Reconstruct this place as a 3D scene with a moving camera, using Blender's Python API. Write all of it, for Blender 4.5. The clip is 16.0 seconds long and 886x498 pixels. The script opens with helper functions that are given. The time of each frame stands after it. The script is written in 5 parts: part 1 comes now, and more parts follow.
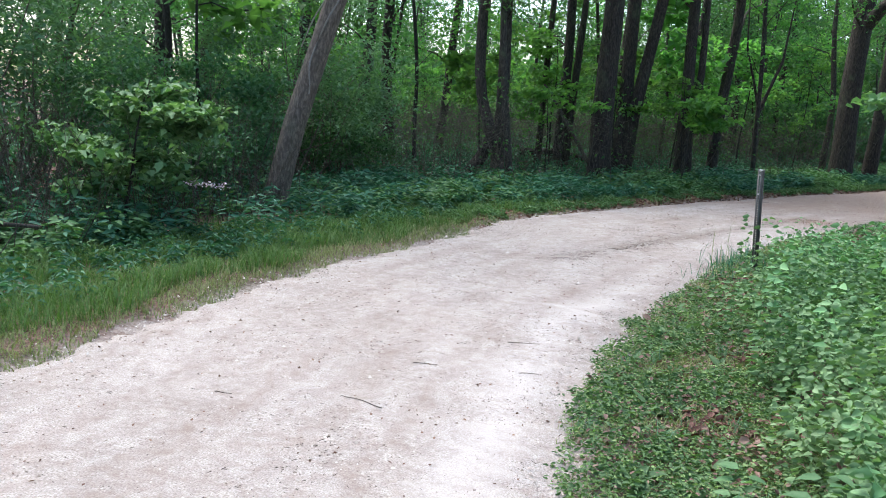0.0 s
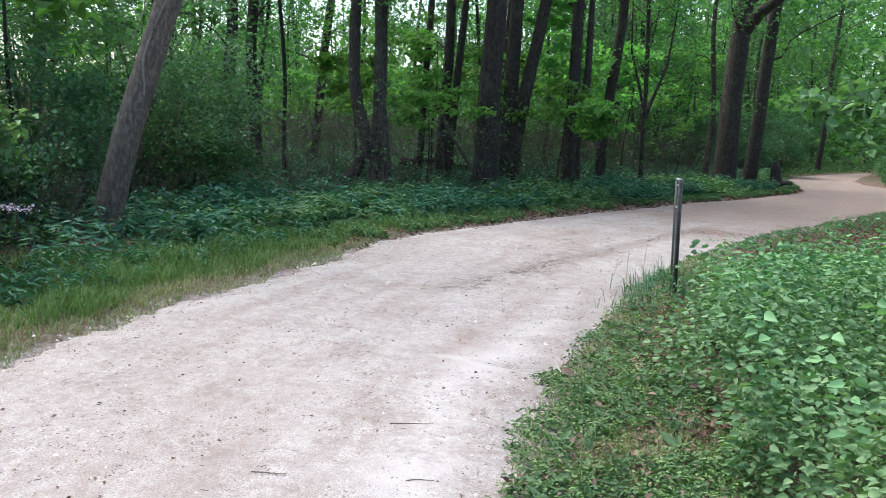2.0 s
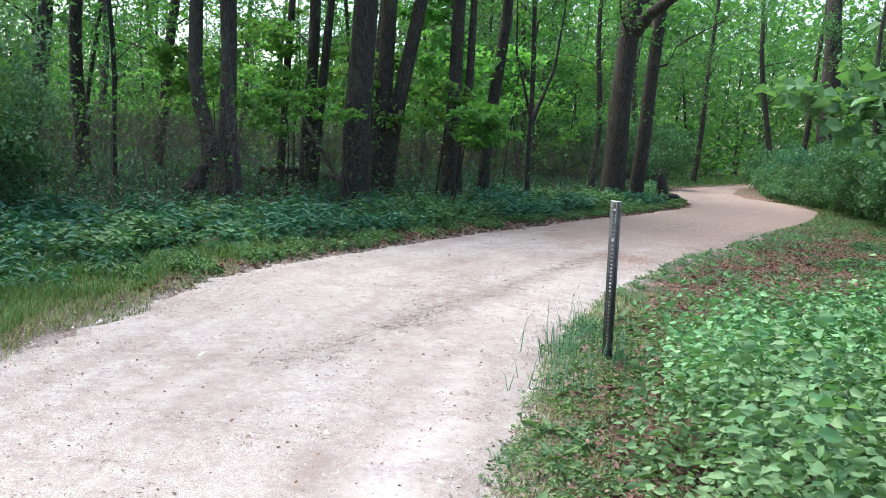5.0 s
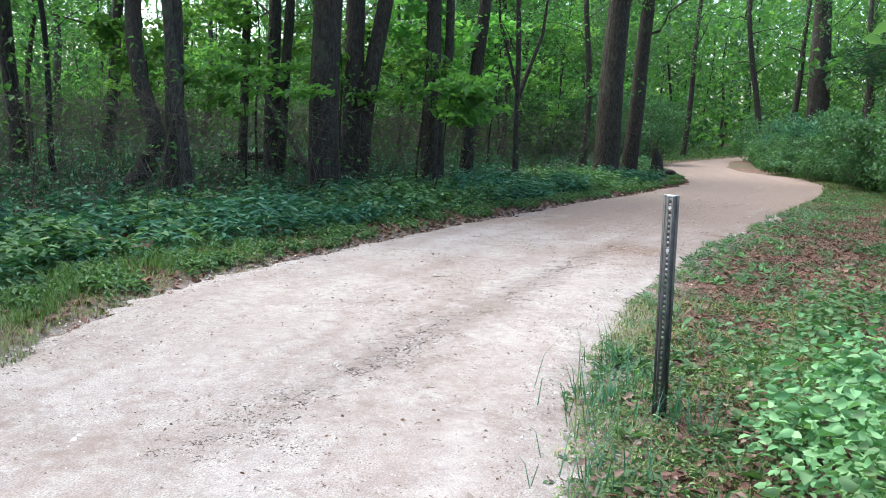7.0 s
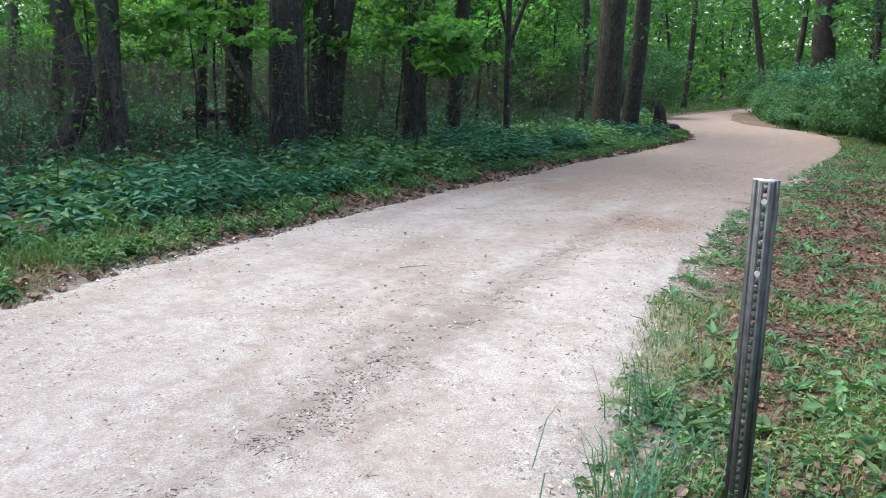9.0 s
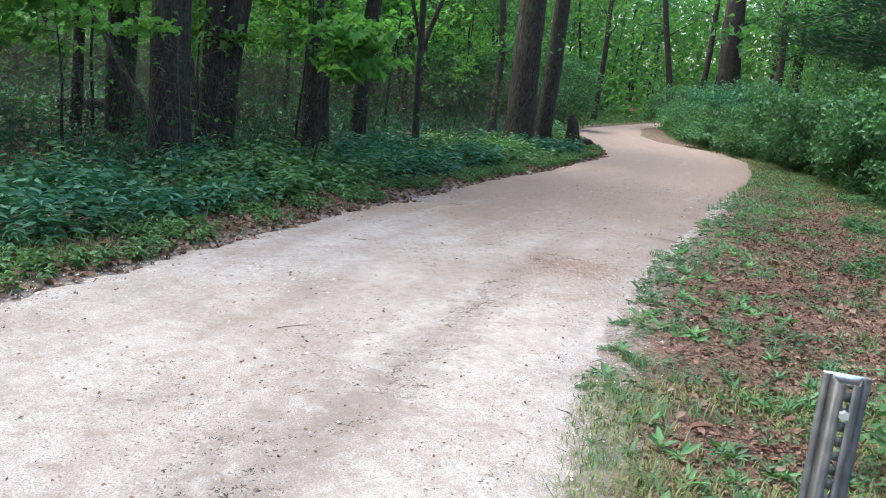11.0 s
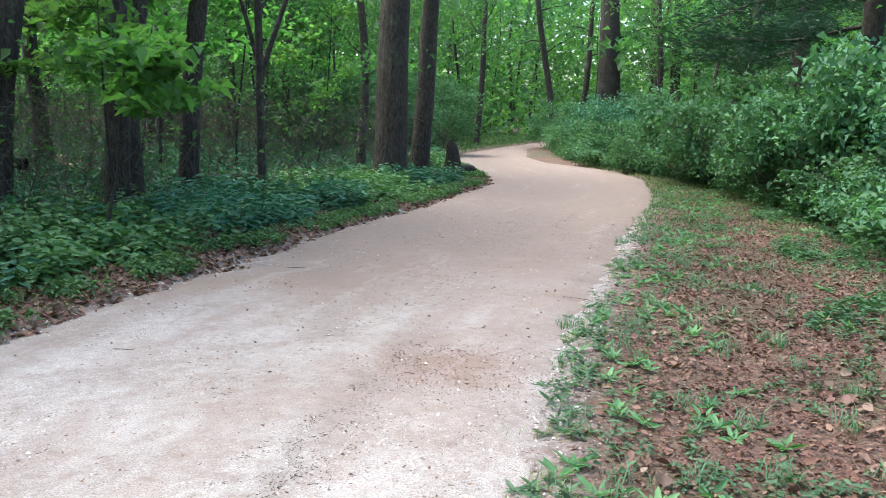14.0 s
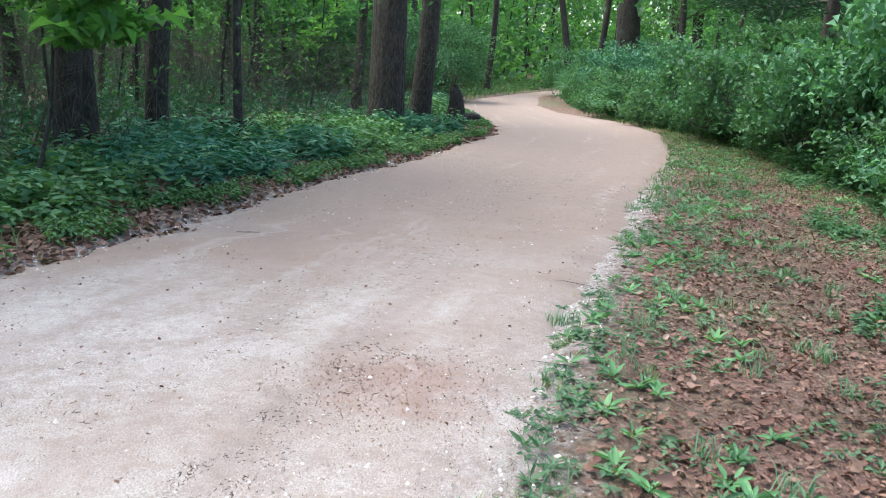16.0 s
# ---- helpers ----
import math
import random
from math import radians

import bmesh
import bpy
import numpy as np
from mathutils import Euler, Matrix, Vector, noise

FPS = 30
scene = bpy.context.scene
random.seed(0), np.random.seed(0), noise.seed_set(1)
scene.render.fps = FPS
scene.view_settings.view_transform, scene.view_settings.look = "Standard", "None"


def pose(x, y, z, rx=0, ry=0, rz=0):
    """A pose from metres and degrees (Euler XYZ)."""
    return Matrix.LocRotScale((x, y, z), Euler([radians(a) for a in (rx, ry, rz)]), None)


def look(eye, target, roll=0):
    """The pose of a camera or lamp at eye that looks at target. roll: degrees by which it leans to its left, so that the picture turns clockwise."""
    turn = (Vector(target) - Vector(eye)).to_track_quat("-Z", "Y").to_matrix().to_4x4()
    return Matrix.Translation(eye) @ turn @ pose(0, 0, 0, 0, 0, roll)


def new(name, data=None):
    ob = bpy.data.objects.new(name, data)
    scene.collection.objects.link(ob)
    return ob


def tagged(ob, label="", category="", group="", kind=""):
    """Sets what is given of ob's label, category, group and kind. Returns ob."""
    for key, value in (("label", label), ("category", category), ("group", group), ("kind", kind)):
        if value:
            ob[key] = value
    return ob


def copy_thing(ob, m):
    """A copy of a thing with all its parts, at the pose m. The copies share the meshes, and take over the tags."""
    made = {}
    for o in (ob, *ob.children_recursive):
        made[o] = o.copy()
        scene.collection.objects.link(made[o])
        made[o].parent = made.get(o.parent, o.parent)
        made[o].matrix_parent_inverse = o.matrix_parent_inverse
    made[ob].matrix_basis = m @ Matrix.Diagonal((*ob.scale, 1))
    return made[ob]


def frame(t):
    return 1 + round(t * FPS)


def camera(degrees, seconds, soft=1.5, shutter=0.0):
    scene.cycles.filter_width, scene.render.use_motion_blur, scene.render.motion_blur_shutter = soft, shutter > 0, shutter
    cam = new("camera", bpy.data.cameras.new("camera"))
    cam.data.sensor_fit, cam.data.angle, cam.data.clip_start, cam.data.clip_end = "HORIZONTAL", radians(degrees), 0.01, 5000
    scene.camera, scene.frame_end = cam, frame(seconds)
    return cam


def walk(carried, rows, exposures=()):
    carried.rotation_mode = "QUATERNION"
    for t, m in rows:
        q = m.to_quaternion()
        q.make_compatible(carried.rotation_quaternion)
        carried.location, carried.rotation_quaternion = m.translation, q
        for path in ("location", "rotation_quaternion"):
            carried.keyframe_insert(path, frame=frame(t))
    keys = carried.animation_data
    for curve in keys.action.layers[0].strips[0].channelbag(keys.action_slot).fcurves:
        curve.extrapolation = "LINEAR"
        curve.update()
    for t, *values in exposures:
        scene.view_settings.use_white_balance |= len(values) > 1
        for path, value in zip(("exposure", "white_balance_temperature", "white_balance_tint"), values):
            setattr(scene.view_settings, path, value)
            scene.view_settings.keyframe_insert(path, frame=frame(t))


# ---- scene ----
cam = camera(54.4, 16.0, soft=0.95, shutter=0.2)
PATH = [
    (0, (1.78, -0.62, 1.592), (0.91, 1.15, 1.258), 3.4),
    (0.5, (1.607, -0.214, 1.537), (0.786, 1.577, 1.189), 4.0),
    (1, (1.498, 0.147, 1.547), (0.723, 1.969, 1.261), 3.5),
    (1.5, (1.375, 0.535, 1.542), (0.665, 2.381, 1.248), 3.5),
    (2, (1.194, 0.886, 1.512), (0.571, 2.763, 1.215), 3.1),
    (2.5, (1.072, 1.172, 1.513), (0.565, 3.079, 1.191), 2.9),
    (3, (0.968, 1.618, 1.522), (0.524, 3.549, 1.249), 2.6),
    (3.5, (0.853, 2.001, 1.486), (0.457, 3.944, 1.22), 3.5),
    (4, (0.759, 2.365, 1.478), (0.413, 4.317, 1.212), 3.9),
    (4.2, (0.729, 2.545, 1.462), (0.384, 4.5, 1.216), 4.0),
    (6.3, (0.398, 4.406, 1.427), (0.065, 6.358, 1.145), 2.9),
    (6.5, (0.355, 4.595, 1.424), (0.035, 6.549, 1.147), 2.8),
    (7, (0.306, 4.915, 1.407), (0.004, 6.869, 1.103), 2.4),
    (7.5, (0.302, 5.345, 1.403), (-0.043, 7.294, 1.115), 2.4),
    (8, (0.223, 5.717, 1.373), (-0.122, 7.657, 1.028), 2.7),
    (8.5, (0.193, 6.052, 1.36), (-0.137, 7.983, 0.96), 2.3),
    (9, (0.207, 6.561, 1.352), (-0.073, 8.499, 0.947), 1.9),
    (9.2, (0.196, 6.695, 1.336), (-0.035, 8.639, 0.926), 2.3),
    (11.3, (0.119, 7.855, 1.509), (0.084, 9.816, 1.115), 5.2),
    (11.5, (0.153, 8.02, 1.492), (0.154, 9.983, 1.108), 4.7),
    (12, (0.239, 8.446, 1.508), (0.296, 10.415, 1.16), 4.6),
    (12.5, (0.232, 8.863, 1.475), (0.293, 10.833, 1.132), 4.0),
    (13, (0.286, 9.269, 1.448), (0.364, 11.241, 1.121), 2.4),
    (13.5, (0.42, 9.702, 1.468), (0.529, 11.676, 1.168), 2.1),
    (14, (0.53, 10.104, 1.425), (0.704, 12.07, 1.105), 2.0),
    (14.5, (0.637, 10.404, 1.409), (0.876, 12.352, 1.026), 2.2),
    (15, (0.828, 10.717, 1.386), (0.994, 12.67, 0.988), 2.7),
    (15.5, (0.882, 10.897, 1.361), (1.024, 12.84, 0.905), 4.0),
    (16, (0.873, 11.234, 1.411), (1.026, 13.178, 0.966), 3.7),
]
walk(cam, [(t, look(eye, target, roll)) for t, eye, target, roll in PATH], [(0, 1.55, 6250, 5), (2.5, 1.62, 6300, 5), (3.5, 1.85, 6400, 6), (7.5, 1.92, 6350, 4), (9, 1.86, 6300, 4), (12.5, 2.1, 6350, 3), (16, 2.22, 6200, 3)])

# ---- world, sun ----
world = bpy.data.worlds.new("sky")
scene.world = world
world.use_nodes = True
wn = world.node_tree.nodes
sky = wn.new("ShaderNodeTexSky")
sky.sky_type, sky.sun_disc = "NISHITA", False
sky.sun_elevation, sky.sun_rotation = radians(63), radians(-70)
sky.air_density, sky.dust_density, sky.ozone_density = 1.0, 3.0, 1.5
world.node_tree.links.new(sky.outputs[0], wn["Background"].inputs[0])
wn["Background"].inputs[1].default_value = 0.15
sun = new("sun", bpy.data.lights.new("sun", "SUN"))
sun.data.energy, sun.data.angle, sun.data.color = 1.5, radians(45), (1.0, 0.98, 0.95)
sun.matrix_world = look((-28, 9, 58), (0, 0, 0))

# ---- materials ----


def ramp(nt, fac, stops):
    r = nt.nodes.new("ShaderNodeValToRGB")
    while len(r.color_ramp.elements) < len(stops):
        r.color_ramp.elements.new(0.5)
    for e, (p, c) in zip(r.color_ramp.elements, stops):
        e.position, e.color = p, (*c, 1)
    nt.links.new(fac, r.inputs[0])
    return r.outputs[0]


def noise_of(nt, vec, scale, detail=4.0, rough=0.6):
    n = nt.nodes.new("ShaderNodeTexNoise")
    n.inputs["Scale"].default_value, n.inputs["Detail"].default_value = scale, detail
    n.inputs["Roughness"].default_value = rough
    nt.links.new(vec, n.inputs["Vector"])
    return n.outputs["Fac"]


def mixed(nt, fac, a, b, how="MIX"):
    m = nt.nodes.new("ShaderNodeMix")
    m.data_type, m.blend_type = "RGBA", how
    for s, v in ((0, fac), (6, a), (7, b)):
        if isinstance(v, (int, float)):
            m.inputs[s].default_value = v
        elif isinstance(v, tuple):
            m.inputs[s].default_value = (*v, 1)
        else:
            nt.links.new(v, m.inputs[s])
    return m.outputs[2]


def math_of(nt, op, a, b=0.0):
    m = nt.nodes.new("ShaderNodeMath")
    m.operation, m.use_clamp = op, False
    for s, v in ((0, a), (1, b)):
        if isinstance(v, (int, float)):
            m.inputs[s].default_value = v
        else:
            nt.links.new(v, m.inputs[s])
    return m.outputs[0]


def material(name, rough=0.8, metal=0.0):
    m = bpy.data.materials.new(name)
    m.use_nodes = True
    nt = m.node_tree
    b = nt.nodes["Principled BSDF"]
    b.inputs["Roughness"].default_value, b.inputs["Metallic"].default_value = rough, metal
    tc = nt.nodes.new("ShaderNodeTexCoord")
    return m, nt, b, tc.outputs["Object"]


def bump(nt, b, height, strength, distance):
    n = nt.nodes.new("ShaderNodeBump")
    n.inputs["Strength"].default_value, n.inputs["Distance"].default_value = strength, distance
    nt.links.new(height, n.inputs["Height"])
    nt.links.new(n.outputs[0], b.inputs["Normal"])


def leaf_material(name, dark, mid, light, through_light=0.35, rough=0.55):
    """A leaf: colour varies from leaf to leaf and over each bough; part of the light passes through."""
    m, nt, b, co = material(name, rough)
    g = nt.nodes.new("ShaderNodeNewGeometry")
    leafwise = ramp(nt, g.outputs["Random Per Island"], [(0.0, dark), (0.5, mid), (1.0, light)])
    bough = noise_of(nt, co, 0.9, 2.0)
    col = mixed(nt, 0.55, leafwise, ramp(nt, bough, [(0.3, dark), (0.55, mid), (0.75, light)]))
    oi = nt.nodes.new("ShaderNodeObjectInfo")
    hsv = nt.nodes.new("ShaderNodeHueSaturation")
    nt.links.new(col, hsv.inputs["Color"])
    nt.links.new(math_of(nt, "ADD", 0.485, math_of(nt, "MULTIPLY", oi.outputs["Random"], 0.03)), hsv.inputs["Hue"])
    nt.links.new(math_of(nt, "ADD", 0.8, math_of(nt, "MULTIPLY", oi.outputs["Random"], 0.4)), hsv.inputs["Value"])
    col = hsv.outputs[0]
    nt.links.new(col, b.inputs["Base Color"])
    b.inputs["Specular IOR Level"].default_value = 0.25
    t = nt.nodes.new("ShaderNodeBsdfTranslucent")
    nt.links.new(mixed(nt, 1.0, col, (0.85, 1.0, 0.45), "MULTIPLY"), t.inputs[0])
    mx = nt.nodes.new("ShaderNodeMixShader")
    mx.inputs[0].default_value = through_light
    nt.links.new(b.outputs[0], mx.inputs[1])
    nt.links.new(t.outputs[0], mx.inputs[2])
    nt.links.new(mx.outputs[0], nt.nodes["Material Output"].inputs[0])
    return m


def bark_material(name, dark, light, scale=1.0, moss=0.0):
    m, nt, b, co = material(name, 0.9)
    mp = nt.nodes.new("ShaderNodeMapping")
    mp.inputs["Scale"].default_value = (9 * scale, 9 * scale, 2.2 * scale)
    warp = nt.nodes.new("ShaderNodeVectorMath")
    warp.operation = "MULTIPLY_ADD"
    wob = nt.nodes.new("ShaderNodeTexNoise")
    wob.inputs["Scale"].default_value, wob.inputs["Detail"].default_value = 6.0 * scale, 3.0
    nt.links.new(co, wob.inputs["Vector"])
    nt.links.new(wob.outputs["Color"], warp.inputs[0])
    warp.inputs[1].default_value = (0.10 / scale, 0.10 / scale, 0.05 / scale)
    nt.links.new(co, warp.inputs[2])
    nt.links.new(warp.outputs[0], mp.inputs[0])
    fur = noise_of(nt, mp.outputs[0], 4.0, 6.0, 0.65)
    col = ramp(nt, fur, [(0.38, dark), (0.5, tuple((d + l) / 2.6 for d, l in zip(dark, light))), (0.66, light)])
    col = mixed(nt, math_of(nt, "MULTIPLY", noise_of(nt, co, 1.3, 3.0), 0.5), col, dark)
    if moss:
        spots = ramp(nt, noise_of(nt, co, 2.2, 5.0), [(0.55, (0, 0, 0)), (0.68, (moss, moss, moss))])
        col = mixed(nt, spots, col, (0.09, 0.11, 0.06))
    nt.links.new(col, b.inputs["Base Color"])
    bump(nt, b, fur, 0.9, 0.025)
    return m


BARK = bark_material("bark_dark", (0.013, 0.0096, 0.0072), (0.09, 0.067, 0.05), moss=0.35)
BARK_GREY = bark_material("bark_grey", (0.02, 0.0155, 0.012), (0.105, 0.083, 0.066), moss=0.5)
BARK_THIN = bark_material("bark_thin", (0.015, 0.012, 0.01), (0.06, 0.05, 0.042), 2.0)
BRUSH = bark_material("brushwood", (0.05, 0.042, 0.032), (0.17, 0.145, 0.115), 4.0)
BARK_PALE = bark_material("bark_pale", (0.075, 0.058, 0.046), (0.27, 0.215, 0.175), moss=0.3)
VINE = bark_material("dead_vine", (0.2, 0.18, 0.16), (0.42, 0.38, 0.34), 4.0)
LEAF = leaf_material("leaf_forest", (0.04, 0.105, 0.038), (0.085, 0.2, 0.075), (0.15, 0.3, 0.118), 0.55)
LEAF_MAPLE = leaf_material("leaf_maple", (0.085, 0.205, 0.06), (0.14, 0.3, 0.095), (0.215, 0.4, 0.14), 0.65)
LEAF_SHRUB = leaf_material("leaf_shrub", (0.034, 0.088, 0.042), (0.07, 0.165, 0.076), (0.155, 0.29, 0.14), 0.4)
LEAF_WILLOW = leaf_material("leaf_willow", (0.05, 0.11, 0.055), (0.1, 0.19, 0.1), (0.18, 0.29, 0.165), 0.4)
LEAF_HERB = leaf_material("leaf_herb", (0.05, 0.115, 0.046), (0.1, 0.2, 0.082), (0.18, 0.3, 0.13), 0.35)
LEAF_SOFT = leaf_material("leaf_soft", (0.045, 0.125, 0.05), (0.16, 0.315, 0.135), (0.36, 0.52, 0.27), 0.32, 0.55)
LEAF_BLUE = leaf_material("leaf_bluegreen", (0.028, 0.092, 0.054), (0.058, 0.165, 0.096), (0.115, 0.255, 0.15), 0.3)
LEAF_BIG = leaf_material("leaf_broad", (0.085, 0.18, 0.075), (0.135, 0.255, 0.115), (0.2, 0.34, 0.155), 0.4)
NEEDLE = leaf_material("needles", (0.015, 0.05, 0.025), (0.03, 0.08, 0.045), (0.05, 0.11, 0.06), 0.15)
LEAF_OLIVE = leaf_material("leaf_olive", (0.07, 0.12, 0.04), (0.16, 0.245, 0.085), (0.3, 0.38, 0.17), 0.3)
GRASS = leaf_material("grass_blade", (0.05, 0.11, 0.025), (0.09, 0.18, 0.045), (0.17, 0.24, 0.08), 0.3)
GRASS_DRY = leaf_material("grass_worn", (0.10, 0.15, 0.045), (0.19, 0.22, 0.085), (0.32, 0.3, 0.16), 0.25)
LITTER = leaf_material("dead_leaf", (0.06, 0.029, 0.02), (0.15, 0.076, 0.052), (0.34, 0.225, 0.165), 0.1, 0.7)
LITTER_PALE = leaf_material("dead_leaf_pale", (0.09, 0.056, 0.04), (0.2, 0.13, 0.096), (0.4, 0.3, 0.235), 0.1, 0.7)
PETAL = leaf_material("petal", (0.45, 0.35, 0.55), (0.6, 0.5, 0.68), (0.75, 0.68, 0.8), 0.3)
STICK = bark_material("dead_twig", (0.05, 0.035, 0.025), (0.16, 0.12, 0.09), 5.0)
CHAR = bark_material("rotten_wood", (0.012, 0.01, 0.009), (0.06, 0.045, 0.035), 1.5)

SOIL, nt, b, co = material("woodland_floor", 0.95)
col = ramp(nt, noise_of(nt, co, 24.0, 7.0, 0.75), [(0.32, (0.045, 0.024, 0.017)), (0.5, (0.12, 0.062, 0.044)), (0.68, (0.27, 0.165, 0.12))])
col = mixed(nt, ramp(nt, noise_of(nt, co, 0.7, 4.0), [(0.45, (0, 0, 0)), (0.62, (0.7, 0.7, 0.7))]), col, (0.07, 0.08, 0.035))
at = nt.nodes.new("ShaderNodeAttribute")
at.attribute_name = "dust"
dusty = math_of(nt, "ADD", at.outputs["Fac"], math_of(nt, "MULTIPLY", math_of(nt, "SUBTRACT", noise_of(nt, co, 11.0, 6.0, 0.75), 0.5), 1.7))
pale = ramp(nt, noise_of(nt, co, 120.0, 3.0, 0.7), [(0.3, (0.2, 0.165, 0.145)), (0.55, (0.36, 0.31, 0.285)), (0.75, (0.5, 0.45, 0.42))])
col = mixed(nt, ramp(nt, dusty, [(0.38, (0, 0, 0)), (0.9, (0.95, 0.95, 0.95))]), col, pale)
nt.links.new(col, b.inputs["Base Color"])
bump(nt, b, noise_of(nt, co, 30.0, 6.0, 0.75), 1.0, 0.03)

GRAVEL, nt, b, co = material("limestone_gravel", 0.92)
fine = noise_of(nt, co, 120.0, 3.0, 0.7)
mid = noise_of(nt, co, 9.0, 6.0, 0.7)
broad = noise_of(nt, co, 0.55, 4.0, 0.55)
col = ramp(nt, fine, [(0.36, (0.22, 0.182, 0.163)), (0.5, (0.39, 0.343, 0.318)), (0.66, (0.54, 0.49, 0.46))])
drift = noise_of(nt, co, 0.9, 5.0, 0.65)
col = mixed(nt, ramp(nt, drift, [(0.5, (0, 0, 0)), (0.68, (0.3, 0.3, 0.3))]), col, (0.49, 0.445, 0.42))
col = mixed(nt, ramp(nt, drift, [(0.3, (0.4, 0.4, 0.4)), (0.46, (0, 0, 0))]), col, (0.31, 0.245, 0.205))
col = mixed(nt, ramp(nt, mid, [(0.46, (0, 0, 0)), (0.68, (0.6, 0.6, 0.6))]), col, (0.24, 0.18, 0.15))
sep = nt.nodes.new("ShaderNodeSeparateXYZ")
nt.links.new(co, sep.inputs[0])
# Gravel turns browner and darker with y, from about 12.5 on.
far_brown = math_of(nt, "MULTIPLY", math_of(nt, "SUBTRACT", sep.outputs[1], 12.5), 0.085)
browning = math_of(nt, "ADD", broad, far_brown)
col = mixed(nt, ramp(nt, browning, [(0.5, (0, 0, 0)), (1.05, (0.85, 0.85, 0.85))]), col, (0.2, 0.132, 0.095))
ex = math_of(nt, "POWER", math_of(nt, "DIVIDE", math_of(nt, "SUBTRACT", sep.outputs[0], 1.0), 0.45), 2.0)
ey = math_of(nt, "POWER", math_of(nt, "DIVIDE", math_of(nt, "SUBTRACT", sep.outputs[1], 14.75), 0.45), 2.0)
spot = math_of(nt, "ADD", math_of(nt, "ADD", ex, ey), math_of(nt, "MULTIPLY", math_of(nt, "SUBTRACT", noise_of(nt, co, 4.0, 5.0, 0.7), 0.5), 3.0))
col = mixed(nt, ramp(nt, spot, [(0.1, (0.75, 0.75, 0.75)), (0.95, (0, 0, 0))]), col, (0.21, 0.125, 0.095))
at = nt.nodes.new("ShaderNodeAttribute")
at.attribute_name = "across"
lane = nt.nodes.new("ShaderNodeCombineXYZ")
nt.links.new(math_of(nt, "MULTIPLY", at.outputs["Fac"], 9.0), lane.inputs[0])
nt.links.new(math_of(nt, "MULTIPLY", sep.outputs[1], 0.16), lane.inputs[1])
rut = noise_of(nt, lane.outputs[0], 1.3, 6.0, 0.68)
col = mixed(nt, ramp(nt, rut, [(0.46, (0, 0, 0)), (0.7, (0.62, 0.62, 0.62))]), col, (0.23, 0.165, 0.138))
col = mixed(nt, ramp(nt, rut, [(0.26, (0.32, 0.32, 0.32)), (0.44, (0, 0, 0))]), col, (0.48, 0.435, 0.41))
off = math_of(nt, "ABSOLUTE", math_of(nt, "SUBTRACT", math_of(nt, "SUBTRACT", sep.outputs[0], math_of(nt, "MULTIPLY", sep.outputs[1], 0.278)), -3.48))
trail_k = math_of(nt, "SUBTRACT", math_of(nt, "SUBTRACT", 1.0, math_of(nt, "MULTIPLY", off, 1.7)), math_of(nt, "ABSOLUTE", math_of(nt, "MULTIPLY", math_of(nt, "SUBTRACT", sep.outputs[1], 11.0), 0.16)))
trail_k = math_of(nt, "ADD", trail_k, math_of(nt, "MULTIPLY", math_of(nt, "SUBTRACT", noise_of(nt, co, 7.0, 7.0, 0.8), 0.5), 2.2))
col = mixed(nt, ramp(nt, trail_k, [(0.3, (0, 0, 0)), (1.2, (0.7, 0.7, 0.7))]), col, (0.17, 0.132, 0.11))
wheel = math_of(nt, "ABSOLUTE", math_of(nt, "SUBTRACT", at.outputs["Fac"], 0.84))
wheel = math_of(nt, "ADD", math_of(nt, "SUBTRACT", math_of(nt, "SUBTRACT", 1.0, math_of(nt, "MULTIPLY", wheel, 9.0)), math_of(nt, "MAXIMUM", math_of(nt, "MULTIPLY", math_of(nt, "SUBTRACT", sep.outputs[1], 6.0), 0.2), 0.0)), math_of(nt, "MULTIPLY", math_of(nt, "SUBTRACT", rut, 0.5), 1.6))
col = mixed(nt, ramp(nt, wheel, [(0.2, (0, 0, 0)), (1.0, (0.6, 0.6, 0.6))]), col, (0.52, 0.478, 0.455))
grit = noise_of(nt, co, 48.0, 4.0, 0.75)
col = mixed(nt, ramp(nt, grit, [(0.6, (0, 0, 0)), (0.74, (0.45, 0.45, 0.45))]), col, (0.23, 0.175, 0.148))
kx = math_of(nt, "ADD", noise_of(nt, co, 1.4, 5.0, 0.7), math_of(nt, "MULTIPLY", noise_of(nt, co, 26.0, 3.0, 0.7), 0.6))
col = mixed(nt, ramp(nt, kx, [(0.78, (0, 0, 0)), (1.0, (0.55, 0.55, 0.55))]), col, (0.2, 0.15, 0.125))
nt.links.new(col, b.inputs["Base Color"])
bump(nt, b, math_of(nt, "ADD", fine, math_of(nt, "MULTIPLY", mid, 1.5)), 0.8, 0.014)

STONE, nt, b, co = material("pebble", 0.85)
g = nt.nodes.new("ShaderNodeNewGeometry")
nt.links.new(ramp(nt, g.outputs["Random Per Island"], [(0.0, (0.15, 0.115, 0.095)), (0.6, (0.35, 0.305, 0.275)), (1.0, (0.52, 0.48, 0.45))]), b.inputs["Base Color"])

